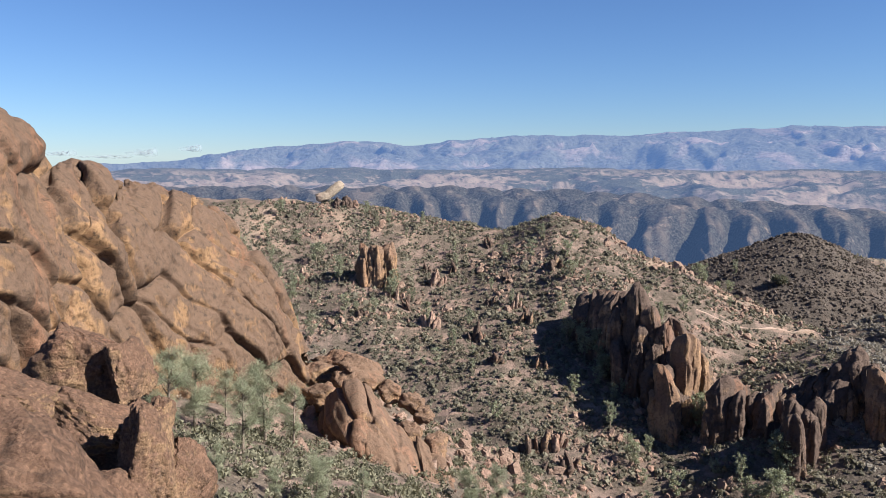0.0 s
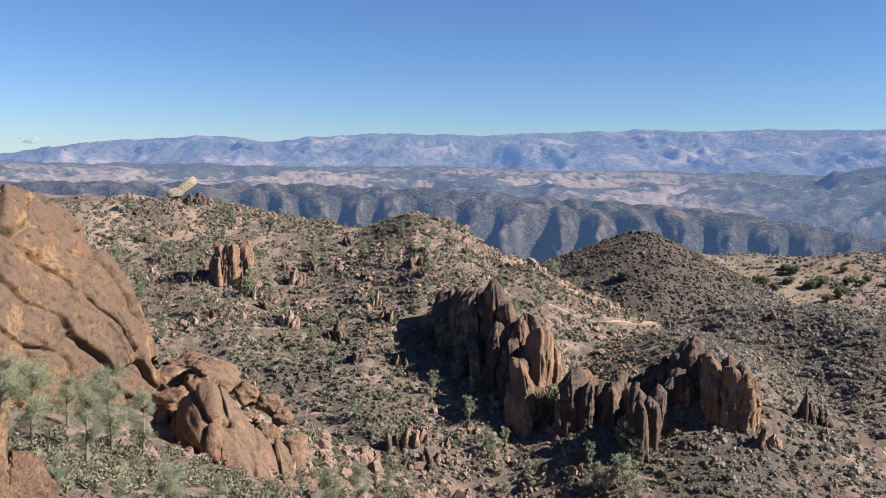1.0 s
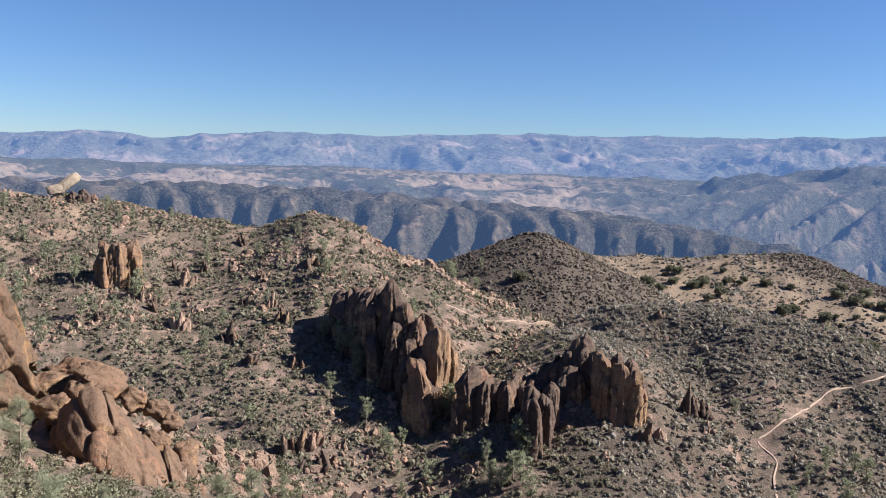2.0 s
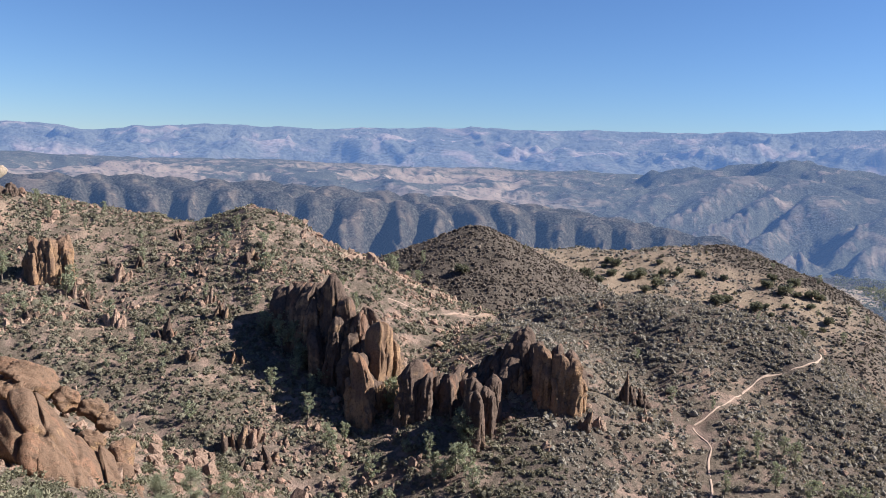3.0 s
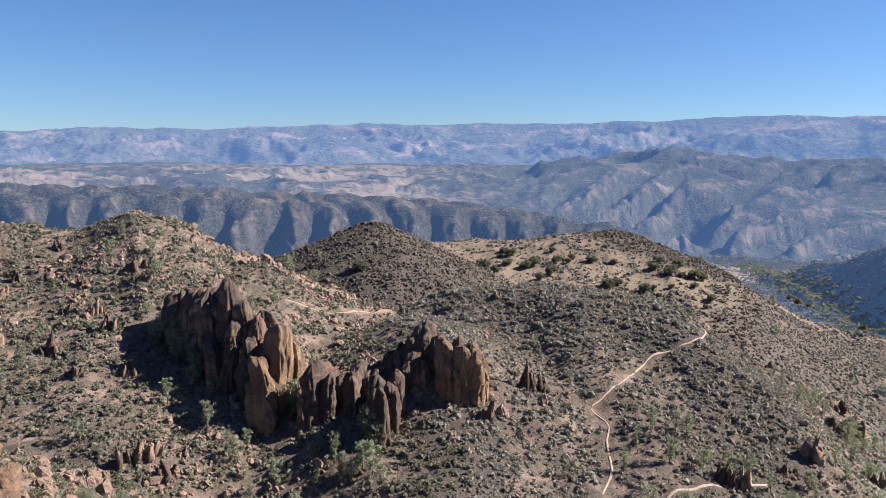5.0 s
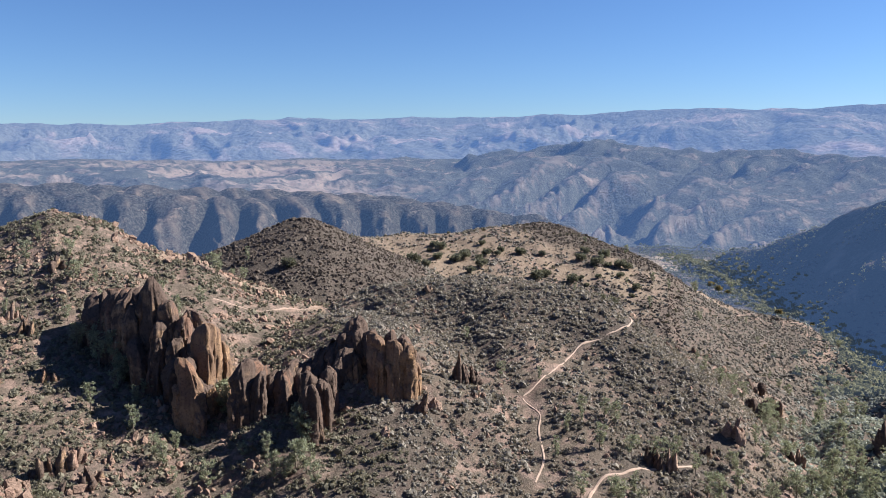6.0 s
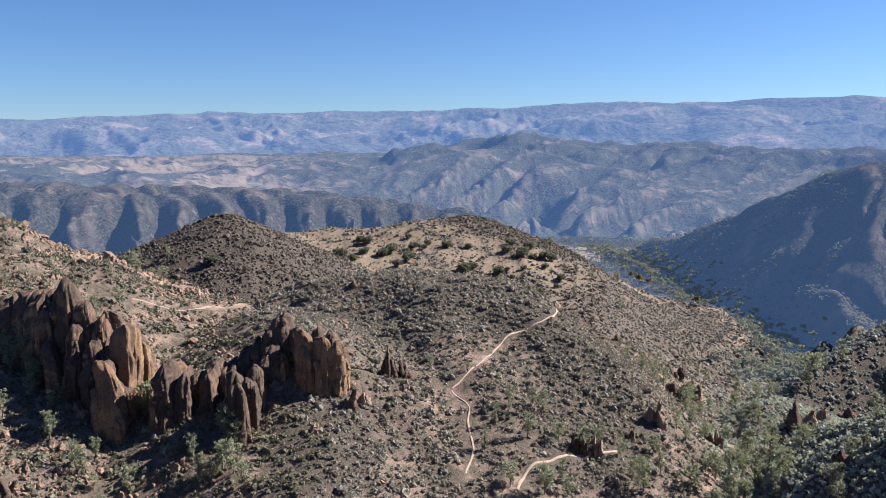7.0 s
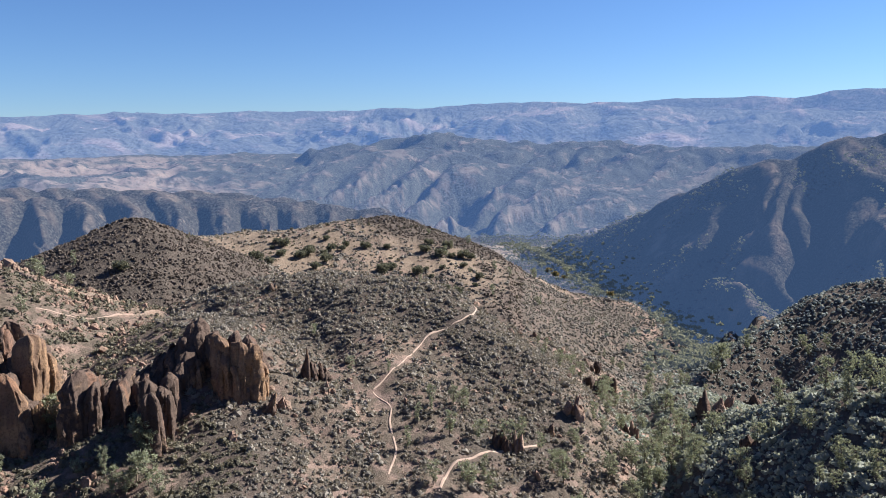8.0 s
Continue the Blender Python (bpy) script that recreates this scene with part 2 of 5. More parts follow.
# Last colour: distance haze put into the valley leaves as blue emission.
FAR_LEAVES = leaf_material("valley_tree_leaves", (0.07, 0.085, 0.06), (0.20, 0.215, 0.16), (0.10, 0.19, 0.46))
BARK = bark_material()
TRAIL = trail_material()


# ================================================================ terrain
# Crests: bearing, distance, height along each ridge; then the fall (rise over run) towards and away from the lookout, and the roundness of the top.
# "across" ridges lie across the view and fall straight down from the crest, "plan" ridges fall to all sides.
CRESTS = [
    ("main", "across", [(-40, 345, -8), (-18.9, 335, -14.5), (-14, 335, -16.5), (-7.4, 325, -19.3), (-2.6, 315, -22.2), (1.9, 305, -25.4), (4.1, 298, -28.2), (7.9, 290, -20.6), (11.1, 285, -24.6),
              (13.5, 278, -32), (16.5, 272, -35.5), (20.3, 268, -44.5), (23.9, 266, -49.5), (26, 263, -51.8), (30.5, 265, -45.6), (35.7, 265, -44.1), (40.1, 260, -43.6), (43.6, 252, -46.2), (47.2, 242, -49.0),
              (49.5, 236, -53.6), (52.4, 230, -58.0), (55.5, 224, -63.0), (58.2, 218, -74)], 0.37, 0.45, 8),
    ("bluff_spur", "plan", [(27.5, 230, -48.5), (28.9, 205, -48.5), (31.8, 184, -59.0), (30.2, 166, -62.0), (29, 146, -66), (28, 128, -76)], 0.42, 0.42, 8),
    ("trail_spur", "plan", [(40, 245, -46), (40.5, 205, -57), (41, 175, -66), (41.5, 150, -76)], 0.42, 0.42, 10),
    ("cone", "plan", [(18.0, 446, -56), (20.5, 440, -48.5), (23.86, 430, -37.8), (26.5, 424, -50)], 0.50, 0.50, 9),
    ("meadow", "across", [(20, 510, -60), (25.9, 520, -57.0), (28.8, 540, -60.0), (34, 545, -58.8), (38.8, 550, -55.3), (41.1, 560, -52.8), (44.6, 550, -60.4), (48.7, 530, -73), (50.7, 515, -83)], 0.20, 0.42, 12),
    ("meadow_spur", "across", [(42, 520, -74), (45.4, 520, -80), (49.6, 560, -93), (52.2, 590, -103.5), (54.1, 615, -118), (55.9, 625, -124), (58.75, 635, -130), (61.5, 610, -140), (63, 560, -147)], 0.12, 0.45, 8),
    ("gullied", "spurs", [(-45, 1050, -30), (-18.9, 1000, -33.5), (-11.3, 980, -37.5), (-3.4, 960, -41.5), (4.7, 930, -46), (13.5, 900, -48.5), (18.5, 900, -53), (21.8, 900, -54), (25.5, 900, -51.5), (27.8, 910, -60),
                 (30.4, 920, -59), (33.5, 930, -68.5), (37, 940, -71), (41.4, 940, -81), (44.6, 930, -98)], 0.40, 0.34, 4),
    ("gullied_back", "spurs", [(-45, 1250, -38), (-10, 1230, -42), (5, 1200, -44), (18, 1200, -57), (28, 1200, -66), (36, 1230, -88)], 0.30, 0.30, 4),
    ("valley_shoulder", "spurs", [(31.6, 1700, -106), (35.9, 1850, -62), (39.9, 1950, -27), (44.3, 2000, -18.5), (47.5, 1950, -30), (49.5, 1900, -57), (51.9, 1850, -62), (54.7, 1800, -93), (58.2, 1700, -123)], 0.30, 0.34, 10),
    ("back_shoulder", "spurs", [(36, 2700, -30), (43.1, 2600, 7), (44.7, 2600, 24.5), (48.3, 2550, -8), (52.7, 2550, -16), (57, 2500, -12.5), (60.5, 2450, -30), (63.8, 2400, -36), (66.3, 2400, -32), (69, 2300, -36), (78, 2200, -30)], 0.30, 0.34, 15),
    ("right_mountain", "spurs", [(51.1, 1200, -170), (54.0, 1110, -120), (58.0, 1030, -92), (59.8, 1005, -72.5), (63.5, 975, -44), (68.8, 955, -21.5), (71, 950, -6.5), (74.1, 950, 1.7), (81, 930, 11), (100, 850, 20), (130, 800, 18)], 0.46, 0.46, 8),
    ("right_spur", "across", [(59.3, 330, -92), (62.0, 365, -87.5), (65.6, 400, -81.5), (69.1, 425, -76.5), (72.5, 435, -72), (74.6, 440, -69.5), (80.3, 450, -65), (95, 470, -50), (120, 450, -30)], 0.72, 0.50, 8),
    ("near_right", "across", [(61.5, 206, -86), (64, 202, -65.5), (65.8, 200, -62.5), (69.4, 192, -58.8), (72.1, 187, -54.2), (75, 180, -51), (80.8, 165, -46), (95, 120, -32), (130, 90, -25)], 0.24, 0.55, 5),
    ("lookout", "plan", [(0, 0, -0.7)], 0.66, 0.66, 1),
    ("wall_ridge", "plan", [(-75, 40, -8), (-45, 48, -11), (-31, 62, -14), (-24, 74, -19), (-14, 90, -24.0), (-10, 94, -25.5), (-5.2, 87, -28.5), (-1, 78, -32.5), (1.8, 70, -36.5)], 0.50, 0.75, 4),
    ("bench", "plan", [(-40, 30, -9), (-30, 40, -13.5), (-20, 52, -20.5), (-13, 66, -24.5), (-9, 76, -26.5)], 0.55, 0.55, 8),
    ("behind", "plan", [(-120, 220, 10), (180, 180, -10), (130, 260, 5)], 0.40, 0.40, 10),
]
SPUR = {"gullied": 0.95, "valley_shoulder": 0.50, "right_mountain": 0.46}
CREEK = [(60.6, 140, -69), (61.3, 200, -81), (60.4, 235, -87), (58.9, 262, -91), (58.6, 300, -100), (60.4, 352, -112), (62.5, 450, -130), (63.4, 560, -148), (63.0, 660, -165), (58.5, 800, -167), (54.8, 1000, -168), (52.75, 1140, -171), (50.3, 1330, -172), (46.3, 1640, -174)]
FLOOR_R = [0, 300, 500, 650, 1100, 1640, 1900, 2200, 2500, 3000, 3400, 5000]
FLOOR_Z = [-104, -120, -150, -166, -170, -174, -145, -98, -77, -44, -20, 0]


def across_height(x, y, crest, near, far, w, cut=1.0):
    b, r = np.degrees(np.arctan2(x, y)), np.hypot(x, y)
    cb, cr, cz = (np.array(q, float) for q in zip(*crest))
    d = r - np.interp(b, cb, cr)
    off = np.radians(np.maximum(np.maximum(cb[0] - b, b - cb[-1]), 0)) * np.minimum(r, 3 * cr.max())
    slope = np.where(d < 0, near, far)
    crest_z = np.interp(b, cb, cz)
    wide = sum(np.interp(b + k, cb, cz) for k in (-7, -5, -3, -1, 1, 3, 5, 7)) / 8
    crest_z = crest_z + (np.minimum(wide, crest_z + 6) - crest_z) * smooth01(np.abs(d) / np.interp(b, cb, cr), 0.03, 0.22)
    return crest_z - slope * cut * (np.sqrt(d * d + w * w) - w) - 0.6 * off


def ridge_height(x, y, crest, near, far, w):
    pts = [(*polar(b, r), z) for b, r, z in crest]
    if len(pts) == 1:
        d = np.hypot(x - pts[0][0], y - pts[0][1])
        return pts[0][2] - near * (np.sqrt(d * d + w * w) - w)
    best = np.full(x.shape, -1e9)
    rp = np.hypot(x, y)
    for (x0, y0, z0), (x1, y1, z1) in zip(pts, pts[1:]):
        ux, uy = x1 - x0, y1 - y0
        k = np.clip(((x - x0) * ux + (y - y0) * uy) / (ux * ux + uy * uy), 0, 1)
        cx, cy = x0 + k * ux, y0 + k * uy
        d = np.hypot(x - cx, y - cy)
        slope = np.where(rp < np.hypot(cx, cy), near, far)
        best = np.maximum(best, z0 + k * (z1 - z0) - slope * (np.sqrt(d * d + w * w) - w))
    return best


def gullies(x, y, ang, r):
    """How deep in a gully a place on the far hills lies, 0 on the round noses to 1 in the cut; the small side gullies."""
    wx, wy = x + 15 * fbm(x / 110, y / 110, 0, 3, 8), y + 15 * fbm(x / 110, y / 110, 6, 3, 9)
    wa = np.degrees(np.arctan2(wx, wy))
    mountain = smooth01(ang, 49, 52) * smooth01(-r, -1400, -1350)
    q = wa / 2.75 + 0.35 * vnoise(ang / 4.5, r / 500, 0, 6) + np.where(r > 1080, 0.37, 0.0)
    q = np.where(r > 1400, (wa - (r - 1900) * 0.016) / 3.9 + 0.4 * vnoise(ang / 3.5, r / 300, 0, 5), q)
    q = np.where(mountain > 0.5, (wy + 0.45 * (900 - wx)) / 88 + 0.3 * vnoise(x / 160, y / 160, 0, 12), q)
    deep = (1 - np.abs(q - np.round(q)) * 2) ** 1.7
    q2 = q * 2.9 + 1.3 * vnoise(x / 70, y / 70, 3.0, 13)
    side = (1 - np.abs(q2 - np.round(q2)) * 2) ** 2
    return deep, side, mountain


def height(x, y):
    """The ground's height at plan positions."""
    x, y = np.asarray(x, float), np.asarray(y, float)
    r = np.hypot(x, y)
    soft = 0.6 + np.clip(r, 0, 2000) * 0.0025
    # gullies run down the far ridges
    gx = x + 14 * vnoise(x / 60, y / 60, 0.5, 3) * smooth01(r, 500, 800)
    gy = y + 14 * vnoise(x / 60, y / 60, 4.5, 4) * smooth01(r, 500, 800)
    ang = np.degrees(np.arctan2(x, y))
    deep, side, slant = gullies(x, y, ang, r)
    total = np.zeros(x.shape)
    floor = np.interp(r, FLOOR_R, FLOOR_Z)
    hs = [floor + 5 * fbm(x / 190, y / 190, 0.0, 3, 21) * smooth01(r, 250, 600)]
    for name, kind, crest, near, far, w in CRESTS:
        if kind == "spurs":
            hs.append(across_height(x, y, crest, near, far, w, 0.78 + SPUR.get(name, 0.5) * deep + 0.16 * side) + 5 * (0.35 - deep) * smooth01(r, 500, 800))
        else:
            hs.append((across_height if kind == "across" else ridge_height)(gx, gy, crest, near, far, w))
    top = np.max(hs, axis=0)
    for h in hs:
        total = total + np.exp((h - top) / soft)
    h = top + soft * np.log(total)
    # the creek's cut
    bed = -ridge_height(x, y, [(b, q, -z) for b, q, z in CREEK], 0.85, 0.85, 6)
    h = np.minimum(h, bed) - 1.5 * np.exp(-np.abs(h - bed) / 1.5)
    # rolling foothills, small unevenness
    foot = 1 - np.abs(fbm(x / 210, y / 210, 1.5, 4, 31))
    h = h + smooth01(r, 1250, 1500) * smooth01(-r, -3300, -2600) * 40 * (foot - 0.72) * (1 - 0.75 * smooth01(ang, 28, 33) * smooth01(-r, -2300, -2100))
    crag = np.abs(fbm(x / 75, y / 75, 2.5, 5, 45, 0.6))
    h = h + smooth01(r, 640, 800) * smooth01(-r, -3300, -2900) * (3.2 * crag - 1.3) * 0.8
    h = h + smooth01(r, 20, 120) * (1.6 * fbm(x / 26, y / 26, 0.7, 3, 41) + 0.5 * fbm(x / 5, y / 5, 0.2, 2, 43))
    return h


def cover(x, y):
    """Straw-coloured grass, bare earth, dense scrub: each 0 to 1, at plan positions."""
    b, r = np.degrees(np.arctan2(x, y)), np.hypot(x, y)
    n1, n2 = fbm(x / 45, y / 45, 0.3, 3, 51), fbm(x / 14, y / 14, 0.9, 3, 52)

    def zone(b0, b1, r0, r1, eb, er):
        return smooth01(b, b0 - eb, b0 + eb) * smooth01(-b, -b1 - eb, -b1 + eb) * smooth01(r, r0 - er, r0 + er) * smooth01(-r, -r1 - er, -r1 + er)

    grass = np.maximum(np.maximum(zone(26.0, 40.5, 455, 548, 1.2, 12), zone(31, 49, 430, 512, 2, 12) * smooth01(n1 + 0.8 * n2, 0.12, 0.5)), np.maximum(zone(48.5, 54.5, 530, 612, 1, 14) * 0.8 * smooth01(n1 + 0.7 * n2, 0.15, 0.5), zone(51.0, 54.3, 565, 620, 0.5, 8)))
    flats = zone(-30, 30, 1800, 2900, 4, 150) * smooth01(n1 + fbm(x / 320, y / 320, 0.1, 3, 53), 0.05, 0.5)
    floor_far = zone(45, 56, 700, 1150, 2, 40) * 0.25 * smooth01(n1 + n2, -0.2, 0.4) + zone(48, 53, 1150, 1330, 1.5, 30) + zone(31, 36, 1380, 1500, 1.2, 30)
    grass = np.clip(np.maximum(np.maximum(grass, flats), floor_far) * smooth01(n2, -0.75, -0.35), 0, 1)
    bare = np.maximum(zone(14.5, 20.6, 262, 300, 1.0, 6) * smooth01(n2, -0.7, -0.1), zone(21, 27.5, 240, 275, 1.5, 8) * smooth01(n2, -0.1, 0.35) * 0.8)
    bare = np.maximum(bare, zone(-14, -2, 280, 340, 2, 15) * smooth01(n2 + 0.5 * n1, -0.1, 0.5) * 0.7)
    deep, side, _ = gullies(x, y, b, r)
    bare = np.maximum(bare, smooth01(r, 640, 700) * smooth01(-r, -2300, -2100) * (1 - smooth01(deep + 0.3 * side, 0.1, 0.5)) * smooth01(n2 + 0.4 * n1, -0.1, 0.5) * (0.35 + 0.35 * smooth01(np.maximum(r, 25 * b), 1300, 1500)))
    bare = np.maximum(bare, zone(46, 54.5, 680, 1100, 1, 30) * 0.5 * smooth01(n2 + 0.5 * n1, -0.3, 0.3))
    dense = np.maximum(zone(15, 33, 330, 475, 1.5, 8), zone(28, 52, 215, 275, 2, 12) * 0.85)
    dense = np.maximum(dense, zone(39.5, 50, 506, 600, 1, 10))
    dense = np.maximum(dense, zone(44, 64, 300, 620, 2, 20) * 0.7 * smooth01(n1, -0.3, 0.3))
    dense = np.maximum(dense, zone(62, 100, 100, 600, 2, 15) * 0.9)
    dense = np.maximum(dense, zone(46, 54, 165, 250, 1.5, 10) * 0.95)
    dense = np.maximum(dense, zone(33, 100, 620, 2900, 2, 20) * 0.45 * smooth01(n1, -0.5, 0.1))
    dense = np.maximum(dense, zone(26.5, 34, 120, 178, 1.5, 6) * 0.8)
    return grass, np.clip(bare, 0, 1), np.clip(dense, 0, 1) * (1 - grass)


def bearings(step):
    out = list(np.arange(-34.0, 79.0, step))
    while out[-1] < 320:
        out.append(out[-1] + min(4.0, max(step, (out[-1] - 78) * 0.25 + step)))
    out = [a for a in out if a < 325.0]
    return np.radians(np.array(out))


def sheet(name, r0, r1, ratio, step, material, label, drop=0.0, shape=None, closed=False):
    """A ring of ground round the lookout."""
    az = bearings(step)
    rows = int(math.ceil(math.log(r1 / r0) / math.log(ratio)))
    rr = r0 * (r1 / r0) ** (np.arange(rows + 1) / rows)
    B, R = np.meshgrid(az, rr)
    X, Y = R * np.sin(B), R * np.cos(B)
    Z = (shape or height)(X, Y) - drop
    n, k = B.shape[1], rows + 1
    verts = np.stack([X.ravel(), Y.ravel(), Z.ravel()], 1)
    i, j = np.meshgrid(np.arange(k - 1), np.arange(n), indexing="ij")
    a, b = i * n + j, i * n + (j + 1) % n
    faces = np.stack([a.ravel(), b.ravel(), (b + n).ravel(), (a + n).ravel()], 1)
    if closed:
        c = len(verts)
        verts = np.vstack([verts, [[0, 0, Z[0].mean()]]])
    me = bpy.data.meshes.new(name)
    me.from_pydata(verts.tolist(), [], faces[:, ::-1].tolist() + ([[j, (j + 1) % n, c] for j in range(n)] if closed else []))
    ca = me.color_attributes.new("cover", "FLOAT_COLOR", "POINT")
    g, bare, dense = cover(verts[:, 0], verts[:, 1])
    ca.data.foreach_set("color", np.stack([g, bare, dense, np.ones(len(g))], 1).ravel())
    me.polygons.foreach_set("use_smooth", np.ones(len(me.polygons), bool))
    me.materials.append(material)
    ob = new(name, me)
    return tagged(ob, label, kind="structure", category="ground")


RANGE_CREST = [(-60, -60), (-32, -45), (-25.7, -33), (-18.8, -14), (-15.1, 36), (-10.5, 67), (-5.4, 93), (-2.6, 69), (2.7, 106), (7, 124), (10.9, 117), (15.5, 135), (19.9, 151), (23.3, 158), (28.7, 158),
               (36, 169), (40, 164), (43.5, 173), (48.3, 193), (53.9, 199), (56.2, 186), (63.7, 150), (74, 110), (90, 100), (140, 80), (300, -60)]
LAST_CREST = [(40, 60), (54, 190), (56.2, 210), (59.2, 206), (61.9, 223), (67.2, 220), (68.9, 203), (70.9, 239), (74.3, 242), (81, 205), (110, 180), (170, 60)]


def range_height(x, y):
    b, r = np.degrees(np.arctan2(x, y)), np.hypot(x, y)
    b = np.where(b < -65, b + 360, b)
    crest = np.interp(b, *zip(*RANGE_CREST)) + 5 * fbm(b / 1.7, 0.0, 0.0, 3, 61)
    last = np.interp(b, *zip(*LAST_CREST)) + 4 * fbm(b / 1.3, 5.0, 0.0, 3, 62)
    base = np.interp(r, FLOOR_R, FLOOR_Z) - 12
    s = np.clip((r - 3000) / 1250, 0, 1)
    wx, wy = x + 130 * fbm(x / 500, y / 500, 3.0, 2, 66), y + 130 * fbm(x / 500, y / 500, 9.0, 2, 67)
    spur = np.abs(fbm(wx / 620, wy / 620, 0.0, 6, 63))
    front = np.interp(b, [-30, -10, 5, 20, 40, 60, 80], [10, 25, 20, 30, 15, 30, 20])
    bulge = front * np.exp(-((r - 3420 - 90 * vnoise(b / 6, 0, 0, 69)) / 140) ** 2)
    face = base + (crest - base) * s ** 1.05 + bulge - (80 * spur - 14) * np.sin(pi * np.clip(s * 0.97 + 0.03, 0, 1)) ** 0.7
    face = face - 44 * (np.abs(fbm(wx / 190, wy / 190, 4.0, 4, 68)) - 0.2) * np.sin(pi * np.clip(s, 0.02, 0.98)) ** 0.5
    face = np.where(r > 4250, crest - (r - 4250) * 0.5, np.minimum(face, crest - 3 * (1 - s)))
    back = last - np.abs(r - 4600) * 0.6
    return np.maximum(face, np.where(b > 40, back, -200))


sheet("ground", 2.5, 660, 1.0135, 0.21, SOIL, "dry rocky hillsides with tan soil and dark chaparral", closed=True)
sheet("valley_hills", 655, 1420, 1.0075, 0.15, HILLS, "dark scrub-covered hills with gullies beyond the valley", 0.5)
sheet("far_hills", 1400, 3060, 1.009, 0.18, FAR_HILLS, "rolling foothills and straw-coloured flats, blue with painted haze of distance", 1.0)
sheet("mountain_range", 3000, 4700, 1.009, 0.16, RANGE, "long mountain range on the horizon, blue with painted haze", 1.0, range_height)


# ================================================================ builders
def mesh_object(name, verts, faces, material, parent=None, label="", smooth=True):
    me = bpy.data.meshes.new(name)
    me.from_pydata(np.asarray(verts).tolist(), [], [list(map(int, f)) for f in faces] if not isinstance(faces, np.ndarray) else faces.tolist())
    me.polygons.foreach_set("use_smooth", np.full(len(me.polygons), smooth))
    me.materials.append(material)
    ob = new(name, me)
    if parent is not None:
        ob.parent = parent
    if label:
        ob["label"] = label
    return ob


def empty_at(name, x, y, z):
    ob = new(name)
    ob.location = (x, y, z)
    return ob


def grid_faces(rows, cols):
    """Quads of a closed tube of rows x cols points with a pole at each end."""
    i, j = np.meshgrid(np.arange(rows - 1), np.arange(cols), indexing="ij")
    a, b = i * cols + j, i * cols + (j + 1) % cols
    f = np.stack([a.ravel(), b.ravel(), (b + cols).ravel(), (a + cols).ravel()], 1).tolist()
    low, high = rows * cols, rows * cols + 1
    f += [[(k + 1) % cols, k, low] for k in range(cols)]
    f += [[(rows - 1) * cols + k, (rows - 1) * cols + (k + 1) % cols, high] for k in range(cols)]
    return f


def hash_value(seed, salt):
    return float(hash3(np.int64(seed), np.int64(salt), np.int64(3), 77))


def pillar_shape(radius, depth, tall, seed, lean=0.0, cols=36, rows=38, taper=0.30, rough=0.30, turn=0.0):
    """An upright, furrowed rock pillar with blunt edges standing on the origin, turned about its own upright."""
    s = np.linspace(0, 1, rows)
    th = np.linspace(0, 2 * pi, cols, endpoint=False)
    S, T = np.meshgrid(s, th, indexing="ij")
    blunt = min(0.6, 1.5 * radius / tall)
    prof = 1.10 - taper * S
    prof = prof * np.where(S > 1 - blunt, np.clip(1 - np.clip((S - 1 + blunt) / blunt, 0, 1) ** 1.9, 0.003, 1) ** 0.6, 1)
    cx, cy = np.sign(np.cos(T)) * np.abs(np.cos(T)) ** 0.62, np.sign(np.sin(T)) * np.abs(np.sin(T)) ** 0.62
    ct, st = cos(radians(turn)), sin(radians(turn))
    X, Y, Z = 0.93 * radius * prof * cx, 0.93 * depth * prof * cy, S * tall
    X, Y = X * ct - Y * st, X * st + Y * ct
    k = 1.0 / (0.9 * radius)
    furrow = np.abs(fbm(np.cos(T) * 2.1 + 3 * seed, np.sin(T) * 2.1, Z * k * 0.16 + seed, 3, seed))
    lump = np.abs(fbm(X * k * 1.1, Y * k * 1.1, Z * k * 0.45 + seed, 4, seed + 9))
    waist = vnoise(0 * Z, Z * k * 0.5, seed * 1.7, seed + 3)
    joint = np.exp(-(np.abs(vnoise(Z * k * 0.9, seed * 2.3, np.cos(T) * 0.4, seed + 2)) / 0.07) ** 2)
    nick = np.abs(fbm(X * k * 3.4, Y * k * 3.4, Z * k * 1.9 + seed, 3, seed + 12))
    cleft = np.exp(-(np.abs(vnoise(np.cos(T) * 2.6 + seed, np.sin(T) * 2.6, Z * k * 0.10, seed + 14)) / 0.09) ** 2)
    d = 0.82 + 0.09 * nick + rough * (1.7 * furrow + 0.9 * lump + 0.35 * waist - 0.30 * joint) - 0.20 * cleft
    X, Y = X * d, Y * d
    X += (lean * S ** 1.3 + 0.35 * radius * vnoise(Z * 0.4 * k, seed * 3.1, 0, seed + 5) * S)
    Y += 0.4 * radius * vnoise(Z * 0.4 * k, 8 + seed * 1.3, 0, seed + 6) * S
    Z = Z + S ** 2 * (X * 0.75 * hash_value(seed, 1) + Y * 0.6 * hash_value(seed, 2))
    Z = Z + 0.35 * radius * fbm(X * k * 1.4, Y * k * 1.4, seed, 3, seed + 7) * S
    v = np.stack([X.ravel(), Y.ravel(), Z.ravel()], 1)
    v = np.vstack([v, [[0, 0, 0]], v[-cols:].mean(0, keepdims=True) + [[0, 0, 0.01 * tall]]])
    return v, grid_faces(rows, cols)


